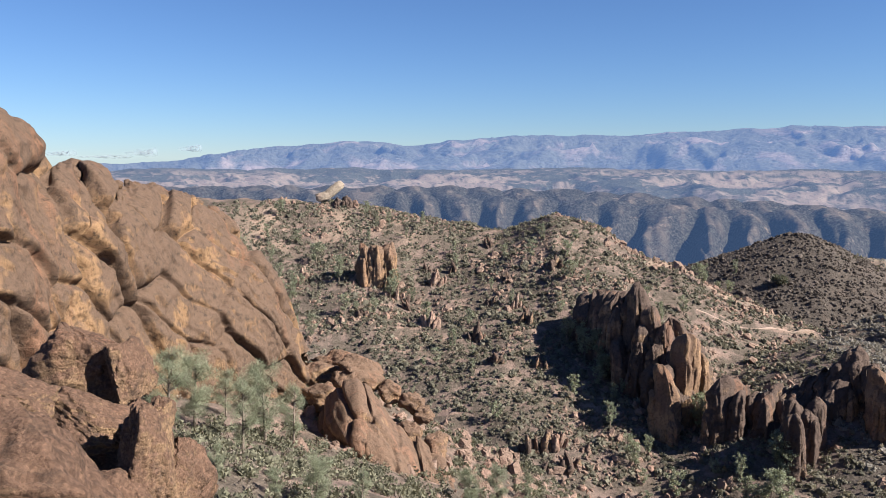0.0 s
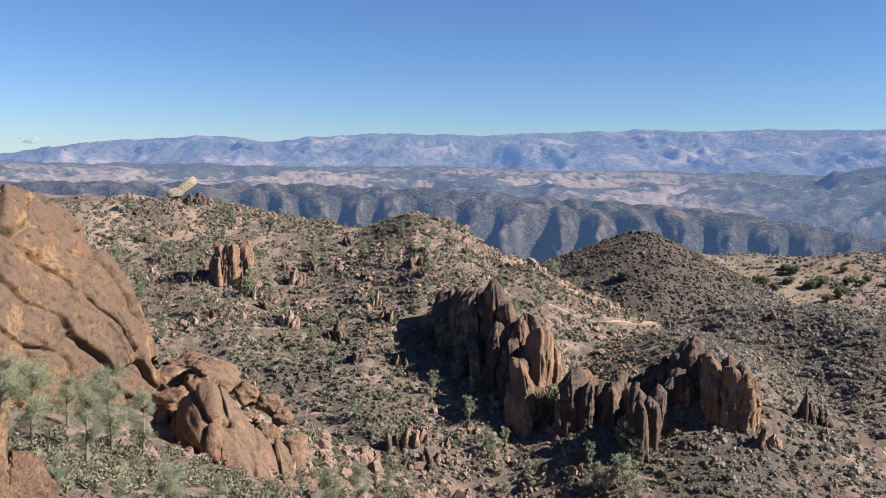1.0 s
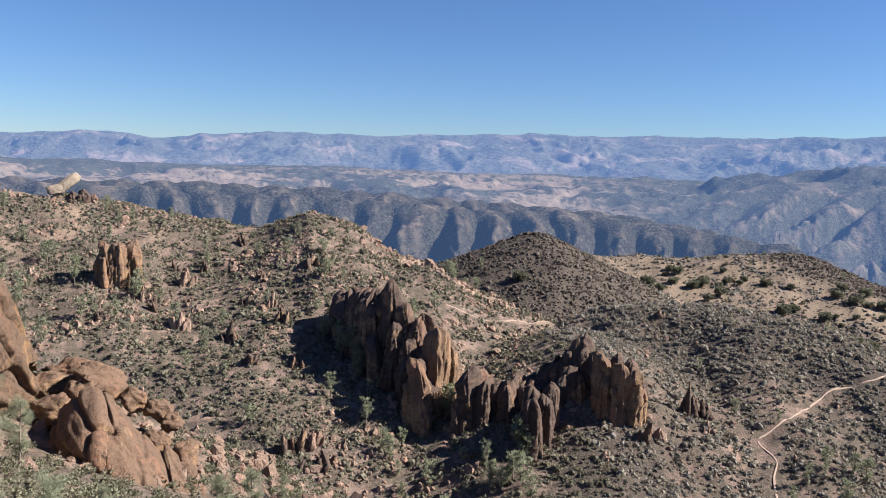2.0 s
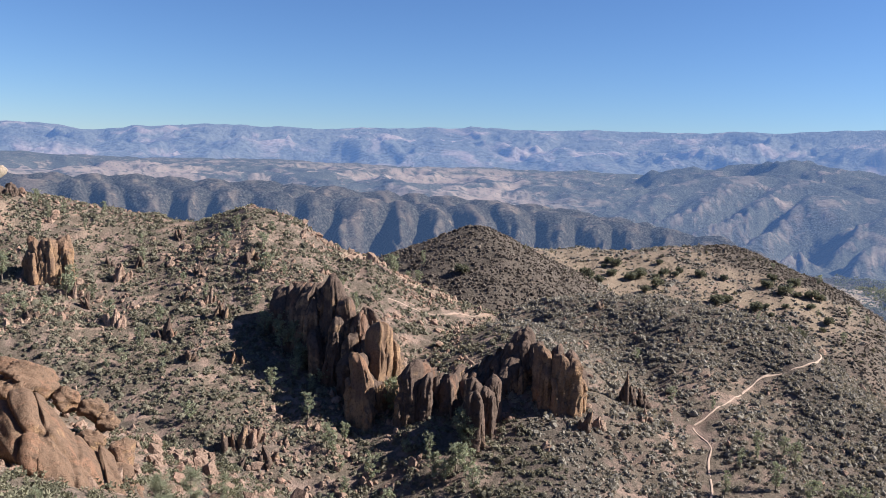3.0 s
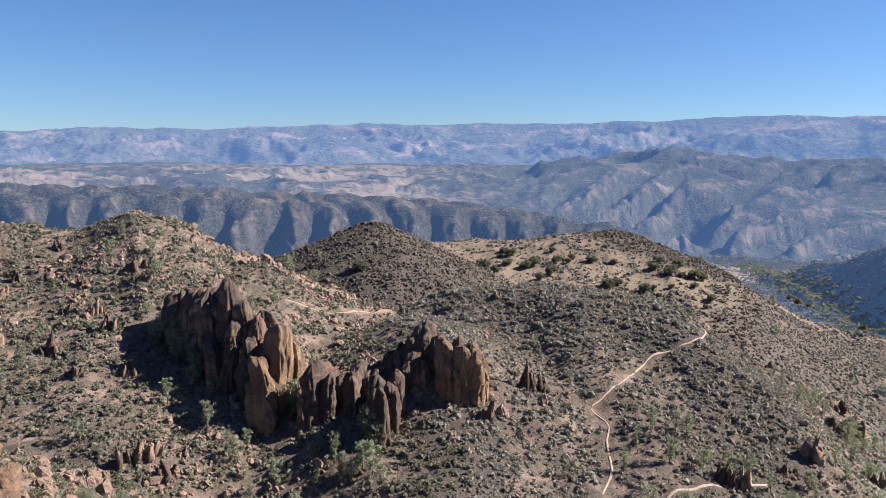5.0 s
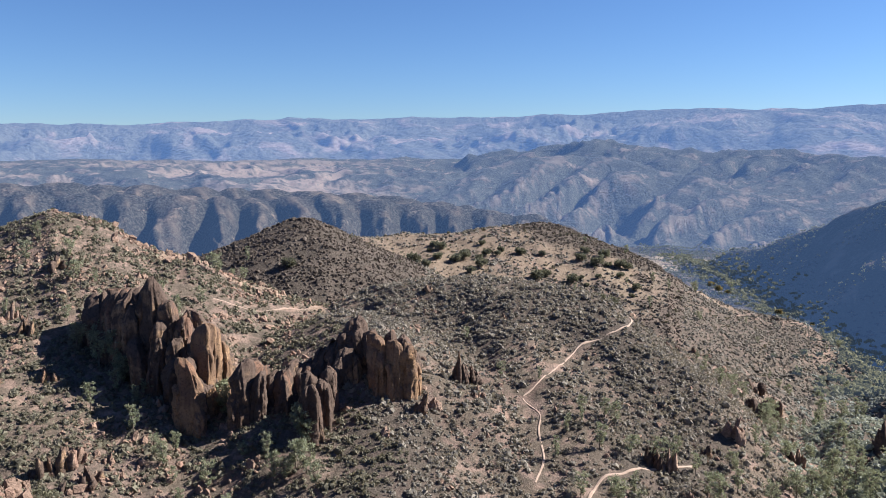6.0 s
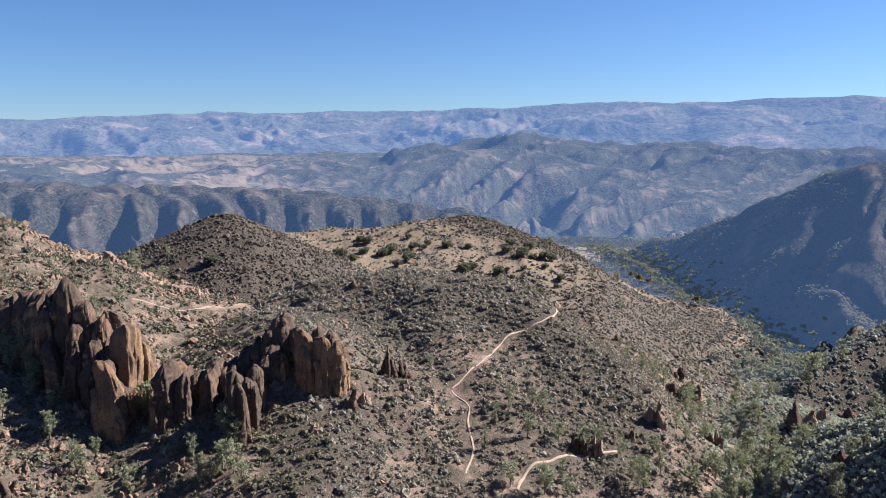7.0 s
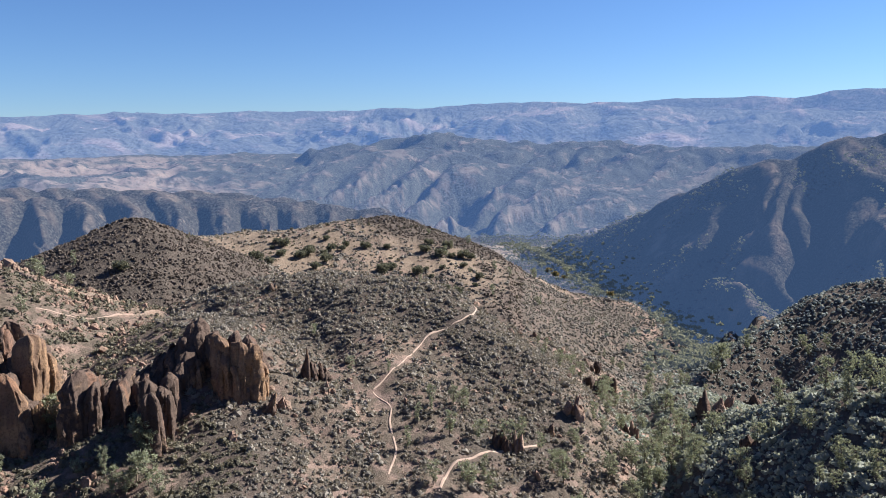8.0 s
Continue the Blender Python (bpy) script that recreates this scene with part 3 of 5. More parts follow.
def lump_shape(a, d, c, turn, seed, cols=44, rows=30, block=0.72, rough=0.17, grain=1.0, planes=0, yaw=0.0):
    """A weathered boulder or slab: half sizes across, deep and up, turned in its own upright plane."""
    ph = np.linspace(-pi / 2 + 0.06, pi / 2 - 0.06, rows)
    th = np.linspace(0, 2 * pi, cols, endpoint=False)
    P, T = np.meshgrid(ph, th, indexing="ij")

    def pw(q):
        return np.sign(q) * np.abs(q) ** block

    X, Y, Z = pw(np.cos(P)) * pw(np.cos(T)), pw(np.cos(P)) * pw(np.sin(T)), pw(np.sin(P))
    if planes:
        rng = np.random.default_rng(seed)
        P0 = np.stack([np.cos(P) * np.cos(T), np.cos(P) * np.sin(T), np.sin(P)], 2)
        i = np.arange(planes) + 0.5
        lat, lon = np.arcsin(1 - 2 * i / planes) + rng.normal(0, 0.25, planes), i * 2.4 + rng.normal(0, 0.35, planes)
        N = np.stack([np.cos(lat) * np.cos(lon), np.cos(lat) * np.sin(lon), np.sin(lat)], 1)
        t = rng.uniform(0.72, 1.02, planes) / np.maximum(P0 @ N.T, 0.05)
        t = -0.06 * np.log(np.exp(-t / 0.06).sum(2))
        X, Y, Z = (P0 * np.minimum(t, 1.35)[:, :, None]).transpose(2, 0, 1)
    k = grain
    n = fbm(X * 1.1 * k + seed, Y * 1.1 * k, Z * 1.1 * k, 2, seed)
    bulge = np.abs(fbm(X * 1.7 * k, Y * 1.7 * k + seed, Z * 1.7 * k, 4, seed + 4, 0.55))
    fine = np.abs(fbm(X * 6 * k, Y * 6 * k, Z * 6 * k + seed, 3, seed + 6))
    pit = np.clip(fbm(X * 4 * k, Y * 4 * k, Z * 4 * k - seed, 2, seed + 8) - 0.45, 0, 1)
    q = 0.86 + rough * (0.8 * n + 1.5 * bulge) + 0.05 * fine - 0.06 * pit
    X, Y, Z = X * a * q, Y * d * q, Z * c * q
    ct, st = cos(radians(turn)), sin(radians(turn))
    X, Z = X * ct + Z * st, -X * st + Z * ct
    cy, sy = cos(radians(yaw)), sin(radians(yaw))
    X, Y = X * cy - Y * sy, X * sy + Y * cy
    v = np.stack([X.ravel(), Y.ravel(), Z.ravel()], 1)
    v = np.vstack([v, v[:cols].mean(0, keepdims=True), v[-cols:].mean(0, keepdims=True)])
    return v, grid_faces(rows, cols)


def facing(v, b, x, y, z):
    """Turns a shape so that its y axis points away from the lookout at bearing b, and moves it to a place."""
    c, s = cos(radians(b)), sin(radians(b))
    return np.stack([v[:, 0] * c + v[:, 1] * s + x, -v[:, 0] * s + v[:, 1] * c + y, v[:, 2] + z], 1)


def pillar_group(name, spec, label, material, seed, taper=0.24, group="", rough=0.30, turn=0.0):
    b0, r0, z0 = spec[0][0], spec[0][1], min(q[2] for q in spec)
    ox, oy = polar(b0, r0)
    root = tagged(empty_at(name, ox, oy, z0), label, "rock formation", group)
    rnd = random.Random(seed)
    for i, (b, r, zb, zt, rad) in enumerate(spec):
        x, y = polar(b, r)
        zb = min(zb, float(height(np.array([x]), np.array([y]))[0]) - 0.5)
        rad = rad * 1.15
        v, f = pillar_shape(rad, rad * rnd.uniform(1.2, 1.8), zt - zb, seed + i, rnd.uniform(-0.5, 0.5) * rad, taper=taper, rough=rough, turn=turn + rnd.uniform(-25, 25))
        mesh_object("rock_pillar", facing(v, b, x - ox, y - oy, zb - z0), f, material, root)
        for k in range(2):
            off, q = rnd.choice((-1, 1)) * rnd.uniform(0.5, 1.05) * rad, rnd.uniform(0.35, 0.6) * rad
            bx, by = polar(b + math.degrees(off / r), r - rnd.uniform(0.1, 1.3) * rad)
            v, f = pillar_shape(q, q * rnd.uniform(1.0, 1.6), (zt - zb) * rnd.uniform(0.3, 0.9), seed + 50 + 2 * i + k, rnd.uniform(-0.4, 0.4) * q, 24, 26, 0.4, rough, turn + rnd.uniform(-30, 30))
            mesh_object("rock_pillar", facing(v, b, bx - ox, by - oy, zb - z0), f, material, root)
    return root


def lump_parts(root, spec, material, seed, part_name, cols=44, rows=30, rough=0.17, planes=13, depth=0.85, block=0.72, grain=1.0):
    ox, oy, oz = root.location
    for i, (b, r, z, a, c, turn, *more) in enumerate(spec):
        x, y = polar(b, r)
        deep = more[0] if more else depth * min(max(a, c), 1.6 * min(a, c))
        v, f = lump_shape(a, deep, c, turn, seed + i, cols, rows, block, rough, grain, planes, more[1] if len(more) > 1 else 0.0)
        mesh_object(part_name, facing(v, b, x - ox, y - oy, z - oz), f, material, root)


def lump_group(name, spec, label, material, seed, block=0.72, rough=0.17, part_name="rock_slab", cols=44, rows=30, planes=0):
    root = tagged(empty_at(name, *polar(spec[0][0], spec[0][1]), min(q[2] - q[4] for q in spec)), label, "rock formation")
    lump_parts(root, spec, material, seed, part_name, cols, rows, rough, planes, block=block)
    return root


def cells(p, q, seed):
    """Distance to the nearest and the second nearest of scattered points, and the nearest one's own value and the way across it."""
    ip, iq = np.floor(p).astype(np.int64), np.floor(q).astype(np.int64)
    near, second, value, across = np.full(p.shape, 9.0), np.full(p.shape, 9.0), np.zeros(p.shape), np.zeros(p.shape)
    for i in (-1, 0, 1):
        for j in (-1, 0, 1):
            a, b = ip + i, iq + j
            d = np.hypot(p - a - 0.5 - 0.42 * hash3(a, b, 1, seed), q - b - 0.5 - 0.42 * hash3(a, b, 2, seed))
            closer = d < near
            second = np.where(closer, near, np.minimum(second, d))
            value = np.where(closer, hash3(a, b, 3, seed), value)
            across = np.where(closer, q - b - 0.5, across)
            near = np.where(closer, d, near)
    return near, second, value, across


def crag_sheet(name, line, back, label, material, seed, dip, cell, amp, cols, rows, step=0.6, jag=0.0, shingle=0.0):
    """A rock mass between a foot line and a brow, falling off behind: bulging slabs with cracks between them, dipping by that many degrees."""
    b, r, z, fb, fr, fz = (np.array(q, float) for q in zip(*line))
    top, foot = np.stack([r * np.sin(np.radians(b)), r * np.cos(np.radians(b)), z], 1), np.stack([fr * np.sin(np.radians(fb)), fr * np.cos(np.radians(fb)), fz], 1)
    run = np.concatenate([[0], np.cumsum(np.linalg.norm(np.diff(0.5 * (top + foot), axis=0), axis=1))])
    u = np.linspace(0, run[-1], cols)
    top, foot = (np.stack([np.interp(u, run, m[:, k]) for k in range(3)], 1) for m in (top, foot))
    out = top[:, :2] - foot[:, :2]
    out /= np.linalg.norm(out, axis=1)[:, None]
    v = np.concatenate([np.linspace(-0.12, 1, int(rows * 0.72), endpoint=False), np.linspace(1, 2, rows - int(rows * 0.72))])
    V, U = np.meshgrid(v, u, indexing="ij")
    w, e = np.clip(V, 0, 1) * pi / 2, np.clip(V - 1, 0, 1)
    flat, rise = (1 - np.cos(w)) ** 1.1, np.sin(w) ** 0.9
    XY = foot[None, :, :2] + (top - foot)[None, :, :2] * flat[:, :, None] + out[None] * (back * e ** 1.1)[:, :, None]
    Z = foot[None, :, 2] + (top - foot)[None, :, 2] * rise - ((top - foot)[None, :, 2] + 5) * e ** 1.5 + np.minimum(V, 0) * 30
    H = np.where(V < 1, Z, 2 * top[None, :, 2] - Z + 0.5 * back * e)
    wu, wh = U + 0.9 * fbm(U / 9, H / 9, 0, 3, seed), H + 0.9 * fbm(U / 9, H / 9, 5, 3, seed + 1)
    cd, sd = cos(radians(dip)), sin(radians(dip))
    p, q = wu * cd - wh * sd, wu * sd + wh * cd
    f1, f2, own, tilt = cells(p / cell[0], q / cell[1], seed)
    _, _, own2, tilt2 = cells(p / cell[0] * 2.1 + 7, q / cell[1] * 2.3, seed + 5)
    fade = smooth01(np.minimum(U, run[-1] - U), 0, 2.5)
    broken = smooth01(fbm(U / 7, H / 7, 3, 2, seed + 11), -0.35, 0.25)
    crack = np.exp(-((f2 - f1) / 0.07) ** 2) * (0.25 + 0.75 * broken)
    d = 0.7 * amp * (1 - np.exp(-9.0 * (f2 - f1))) * (0.4 + 0.6 * broken) - 0.9 * amp * crack + step * own * fade + 0.16 * step * own2 * fade
    d = d - fade * shingle * (tilt + 0.35 * tilt2)
    d = d + 0.24 * amp * fbm(U / 1.6, H / 1.6, 9, 3, seed + 13) + 0.9 * amp * fbm(U / 8, H / 8, 2, 4, seed + 8) - 0.35 * amp * np.abs(fbm(p / 3.0, q / 1.1, 7, 3, seed + 12)) + 0.06 * amp * np.abs(fbm(U / 0.7, H / 0.7, 4, 3, seed + 9))
    if jag:
        n1, _, own3, _ = cells(U / cell[1] * 0.8, 0 * U + 0.5, seed + 6)
        Z = Z + jag * (own3 * 0.8 - 1.1 * n1) * np.clip(np.minimum(rise, 1 - e), 0, 1) ** 3
    P = np.dstack([XY, Z])
    N = np.cross(np.gradient(P, axis=1), np.gradient(P, axis=0))
    N /= np.maximum(np.linalg.norm(N, axis=2), 1e-9)[:, :, None]
    for _ in range(2):
        d[1:-1, 1:-1] = (4 * d[1:-1, 1:-1] + d[:-2, 1:-1] + d[2:, 1:-1] + d[1:-1, :-2] + d[1:-1, 2:]) / 8
    P = P + N * d[:, :, None]
    root = tagged(empty_at(name, foot[0, 0], foot[0, 1], foot[:, 2].min()), label, "rock formation")
    i, j = np.meshgrid(np.arange(rows - 1), np.arange(cols - 1), indexing="ij")
    a = i * cols + j
    F = np.stack([a.ravel(), (a + 1).ravel(), (a + cols + 1).ravel(), (a + cols).ravel()], 1)
    mesh_object("rock_face", P.reshape(-1, 3) - np.array(root.location), F, material, root)
    return root


# ================================================================ rock formations
CLIFF_A = [
    (10.58, 221.7, -65.8, -39.0, 3.26), (11.47, 217.1, -66.3, -34.9, 2.7), (12.11, 213.5, -66.9, -35.8, 2.65), (12.75, 211.0, -67.1, -38.1, 2.31), (13.46, 208.9, -66.6, -36.3, 2.28),
    (14.25, 206.1, -65.9, -33.0, 2.54), (14.78, 202.9, -65.7, -36.6, 2.05), (13.02, 202.9, -65.4, -46.8, 2.21), (14.0, 199.4, -64.5, -44.0, 1.73), (14.29, 200.4, -65.6, -40.7, 1.89),
    (15.18, 196.8, -64.6, -45.0, 1.56), (14.89, 194.3, -64.2, -49.3, 1.82), (15.6, 202.2, -65.7, -41.2, 2.48), (16.4, 205.0, -66.0, -40.0, 2.65), (17.19, 206.5, -65.0, -42.9, 2.52),
    (17.78, 207.2, -64.6, -46.9, 2.22), (15.96, 188.8, -64.5, -47.7, 1.63), (16.27, 187.4, -64.5, -51.8, 1.35), (16.97, 201.4, -63.4, -48.4, 1.59), (17.36, 202.9, -63.2, -53.3, 1.6),
    (18.39, 210.1, -64.0, -49.1, 1.8),
]
CLIFF_M = [
    (19.8, 181.7, -62.4, -47.9, 1.55), (20.29, 185.3, -60.9, -47.8, 1.85), (21.03, 189.5, -59.5, -50.0, 1.89), (20.82, 181.3, -61.0, -50.5, 1.29), (19.38, 182.0, -63.1, -54.7, 1.3),
]
CLIFF_B = [
    (21.98, 184.9, -64.3, -53.0, 1.84), (22.76, 184.2, -64.1, -50.7, 2.09), (24.21, 174.6, -63.1, -49.2, 1.36), (24.68, 170.2, -63.2, -51.3, 1.57), (25.3, 173.1, -63.0, -50.7, 1.22),
    (25.66, 177.8, -62.0, -49.0, 1.38), (26.4, 184.5, -60.8, -48.8, 1.43), (27.22, 186.4, -60.7, -46.5, 1.71), (27.0, 191.0, -60.7, -42.0, 1.76), (27.61, 190.2, -60.4, -41.1, 2.02),
    (28.53, 189.2, -59.6, -43.3, 1.74), (29.49, 186.4, -59.5, -44.0, 1.85), (30.19, 183.7, -59.4, -42.9, 1.43), (30.93, 183.8, -59.1, -43.5, 1.69), (31.56, 184.5, -58.7, -45.7, 1.57),
    (32.0, 185.7, -58.3, -49.4, 1.19), (25.16, 191.0, -64.3, -49.4, 4.05), (23.51, 188.8, -65.7, -51.3, 4.01),
]
# Rock sheets: bearing, distance and height of the brow, then of the foot.
WALL_LINE = [
    (-39.93, 58, 3.99, -41.19, 50, -11.42), (-35.76, 60, 3.7, -36.92, 52, -12.61), (-32.23, 61.6, 3.25, -33.28, 53.6, -13.26), (-29.62, 62.6, 2.83, -30.55, 54.6, -13.21),
    (-28.72, 63, 2.56, -29.6, 55, -13.26), (-27.8, 65.1, 2.23, -28.65, 56.5, -13.75), (-26.95, 67.1, 1.66, -27.75, 57.9, -14.21), (-26.44, 68.3, -0.01, -27.16, 58.8, -14.51),
    (-26.03, 69.3, -0.96, -26.7, 59.5, -14.74), (-25.42, 70.5, -0.54, -26.1, 60.4, -15.04), (-24.83, 71.6, -0.55, -25.49, 61.4, -15.37), (-24.33, 72.5, -1.49, -24.95, 62.3, -15.66),
    (-23.71, 73.6, -1.23, -24.34, 63.3, -16.12), (-22.97, 74.9, -1.26, -23.58, 64.5, -16.62), (-22.22, 76.3, -2.58, -22.78, 65.8, -17.27), (-21.61, 77.3, -2.12, -22.18, 66.7, -17.82),
    (-20.62, 79, -2.13, -21.19, 68.2, -18.58), (-19.56, 80.8, -2.46, -20.1, 69.9, -19.43), (-18.86, 82, -3.39, -19.36, 71, -19.82), (-17.78, 83.1, -3.78, -18.25, 73, -20.51),
    (-16.68, 84.2, -4.31, -17.12, 75, -21.32), (-15.65, 85.3, -5.09, -16.04, 76.8, -21.84), (-15.03, 85.9, -6.31, -15.39, 78, -22.14), (-14.3, 86.7, -7.83, -14.6, 79.3, -22.36),
    (-13.37, 87.6, -9.77, -13.62, 81, -22.59), (-12.32, 88.6, -12.41, -12.51, 82.8, -22.72), (-11.49, 89.5, -14.48, -11.63, 84.3, -22.71), (-10.97, 90, -16.7, -11.06, 85.2, -22.57),
    (-10.45, 90.5, -19.76, -10.5, 86.1, -22.41), (-9.96, 91, -22.2, -10.01, 87, -22.17),
]
FIN_LINE = [
    (9.55, 229, -46.81, 9.18, 225, -52.56), (10, 226, -39.64, 9.61, 221, -56.4), (10.86, 223, -36.3, 10.27, 218, -60.28), (12.17, 218, -36.73, 11.35, 212, -63.83),
    (13.59, 212, -33.41, 12.64, 206, -64.29), (15.12, 205, -39.59, 14.16, 200, -64.36), (16.38, 198, -42.15, 15.35, 193, -63.73), (17.25, 192, -45.43, 16.44, 188, -63.09),
    (17.63, 190, -52.23, 16.9, 187, -62.61),
]
BLUFF_LINE = [
    (20.6, 189, -56.83, 19.54, 184, -61.79), (22.02, 189, -53.01, 20.69, 184, -65.52), (23.64, 190, -50.84, 22.28, 184, -67.33), (25.49, 191, -47.46, 24.32, 185, -67.75),
    (27.02, 191, -42.06, 25.98, 186, -64.67), (28.37, 190, -42.81, 28.07, 186, -60.36), (30.2, 188, -46.1, 30.15, 184, -59.36), (31.36, 186, -46.76, 31.49, 182, -57.71),
    (31.92, 185, -51.76, 32.03, 182, -56.38),
]
PYRAMID_LINE = [
    (-9.81, 82, -30.6, -9.98, 76, -31.78), (-8.67, 81, -27, -8.98, 73, -32.27), (-7.62, 80, -24.06, -7.76, 71, -33.66), (-6.37, 79, -22.18, -6.1, 69, -33.9),
    (-5.47, 79, -22.8, -4.42, 68, -34.03), (-3.92, 78, -25.76, -2.72, 67, -33.85), (-1.84, 78, -28.22, -1.02, 67, -34.14), (0.25, 77, -29.86, 0.68, 67, -34.14),
    (1.31, 76, -31.97, 1.75, 67, -34.13), (1.86, 75, -34.13, 2.04, 69, -35.14),
]
NEAR = [
    (-29.85, 16.0, -6.7, 3.03, 1.74, 36.0),
    (-29.07, 22.0, -6.0, 0.88, 0.42, 40.0),
    (-25.1, 36.0, -8.9, 3.1, 2.3, 6.0, 1.7, -62.0),
    (-28.4, 30.0, -8.01, 1.3, 0.55, 34.0, 1.2, -30.0),
    (-24.3, 31.0, -9.46, 2.2, 0.85, 27.0, 1.5, -40.0),
    (-24.97, 32.0, -11.65, 2.6, 1.5, 20.0, 1.4, -55.0),
    (-22.0, 34.0, -8.51, 0.5, 1.5, -12.0, 1.2, -40.0),
    (-20.95, 28.0, -10.14, 0.85, 1.9, -4.0, 1.4, -35.0),
    (-19.8, 29.0, -8.99, 0.42, 0.62, -10.0, 0.7, -20.0),
    (-18.53, 29.0, -11.25, 0.75, 1.5, -8.0, 1.2, -25.0),
    (-17.94, 31.0, -12.97, 0.7, 1.2, 0.0, 1.2, -10.0),
    (-23.31, 27.0, -10.91, 1.4, 1.0, 25.0, 1.0, -30.0),
]
LEDGES = [
    (-5.95, 90, -24.2, 2.56, 1.66, 25), (-9.22, 92, -25.2, 3.29, 1.98, 10), (-7.58, 94, -24.5, 2.68, 1.47, 10), (-3.91, 88, -26.3, 1.87, 1.25, 30), (-2.25, 86, -27.0, 1.58, 1.34, 30),
    (-1.42, 84, -27.7, 1.31, 1.07, 20), (-8.6, 84, -25.6, 2.2, 1.5, 20), (-7.2, 88, -24.9, 1.7, 1.3, -15), (-2.4, 81, -28.6, 1.5, 1.3, 35), (-0.6, 79, -29.6, 1.3, 1.5, 20),
]
WALL_KNOBS = [
    (-28.4, 66, 0.0, 1.9, 2.3, 25), (-25.2, 71, -1.9, 1.3, 1.5, 20), (-22.9, 75, -3.0, 1.9, 1.6, 10), (-20.9, 78, -3.4, 1.6, 1.2, 45), (-19.7, 80, -3.7, 1.9, 1.1, 45), (-17.6, 84, -4.6, 1.7, 1.2, 35), (-15.6, 88, -7.2, 2.4, 1.4, 42),
]
TOWER = [
    (-5.44, 258.1, -41.2, -28.4, 1.47), (-4.84, 258.1, -41.2, -27.6, 2.01), (-4.15, 258.7, -41.4, -27.4, 2.02), (-3.74, 259.4, -41.1, -27.5, 1.47), (-5.26, 257.1, -41.4, -34.5, 1.1),
    (-5.85, 258.7, -40.9, -31.0, 1.29),
]

pillar_group("rock_cliff", CLIFF_A, "tall furrowed brown rock cliff with pale sunlit spires", ROCK, 100, rough=0.22, turn=-32.0)
pillar_group("rock_cliff", CLIFF_M, "low cluster of brown rock fingers below the ridge", ROCK, 140, rough=0.22, turn=-32.0)
pillar_group("rock_cliff", CLIFF_B, "broad fluted rock bluff with rounded brown pillars", ROCK, 160, rough=0.22, turn=-32.0)
# Sunlit ends of both cliffs: sunlight is put in as paler ochre stone.
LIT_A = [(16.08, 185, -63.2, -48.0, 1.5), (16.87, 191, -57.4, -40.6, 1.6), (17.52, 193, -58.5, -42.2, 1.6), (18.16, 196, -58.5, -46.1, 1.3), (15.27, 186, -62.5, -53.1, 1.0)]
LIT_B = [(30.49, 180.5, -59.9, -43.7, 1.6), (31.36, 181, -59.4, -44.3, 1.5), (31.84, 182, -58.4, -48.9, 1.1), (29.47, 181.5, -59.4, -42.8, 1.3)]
pillar_group("rock_cliff", LIT_A, "ochre rock columns at the end of the dark fin, painted paler as sunlit", ROCK_SPUR, 240, 0.2, rough=0.2, turn=42.0)
pillar_group("rock_cliff", LIT_B, "ochre rock columns at the end of the bluff, painted paler as sunlit", ROCK_SPUR, 260, 0.2, rough=0.2, turn=42.0)
pillar_group("rock_tower", TOWER, "squat orange rock tower standing on the hillside", ROCK_SPUR, 200, 0.18, turn=35.0, rough=0.2)
wall = crag_sheet("rock_wall", WALL_LINE, 16.0, "huge brown rock wall of leaning rounded slabs", ROCK_WALL, 300, 44.0, (10.5, 3.0), 0.62, 460, 300, step=0.50, shingle=0.30)
lump_parts(wall, WALL_KNOBS, ROCK_WALL, 340, "rock_slab", 48, 32, 0.16)
fin = crag_sheet("rock_cliff", FIN_LINE, 9.0, "dark upright rock fin with a jagged brow", ROCK, 110, 80.0, (9.0, 2.3), 1.0, 240, 150, step=0.7, jag=3.2)
bluff = crag_sheet("rock_cliff", BLUFF_LINE, 9.0, "dark rock bluff with deep upright clefts", ROCK, 170, 84.0, (9.0, 2.2), 0.9, 240, 140, step=0.7, jag=2.2)
spur = crag_sheet("rock_spur", PYRAMID_LINE, 8.0, "ochre pyramid rock with broken blocks on the spur", ROCK_SPUR, 500, 48.0, (5.0, 2.4), 0.5, 240, 150, step=0.5, jag=0.6, shingle=0.35)
lump_parts(spur, LEDGES, ROCK_SPUR, 520, "rock_block", 44, 30, 0.16)
lump_group("boulder_outcrop", NEAR, "reddish weathered boulders beside the lookout", ROCK_RED, 400, cols=120, rows=80, planes=12, rough=0.09)

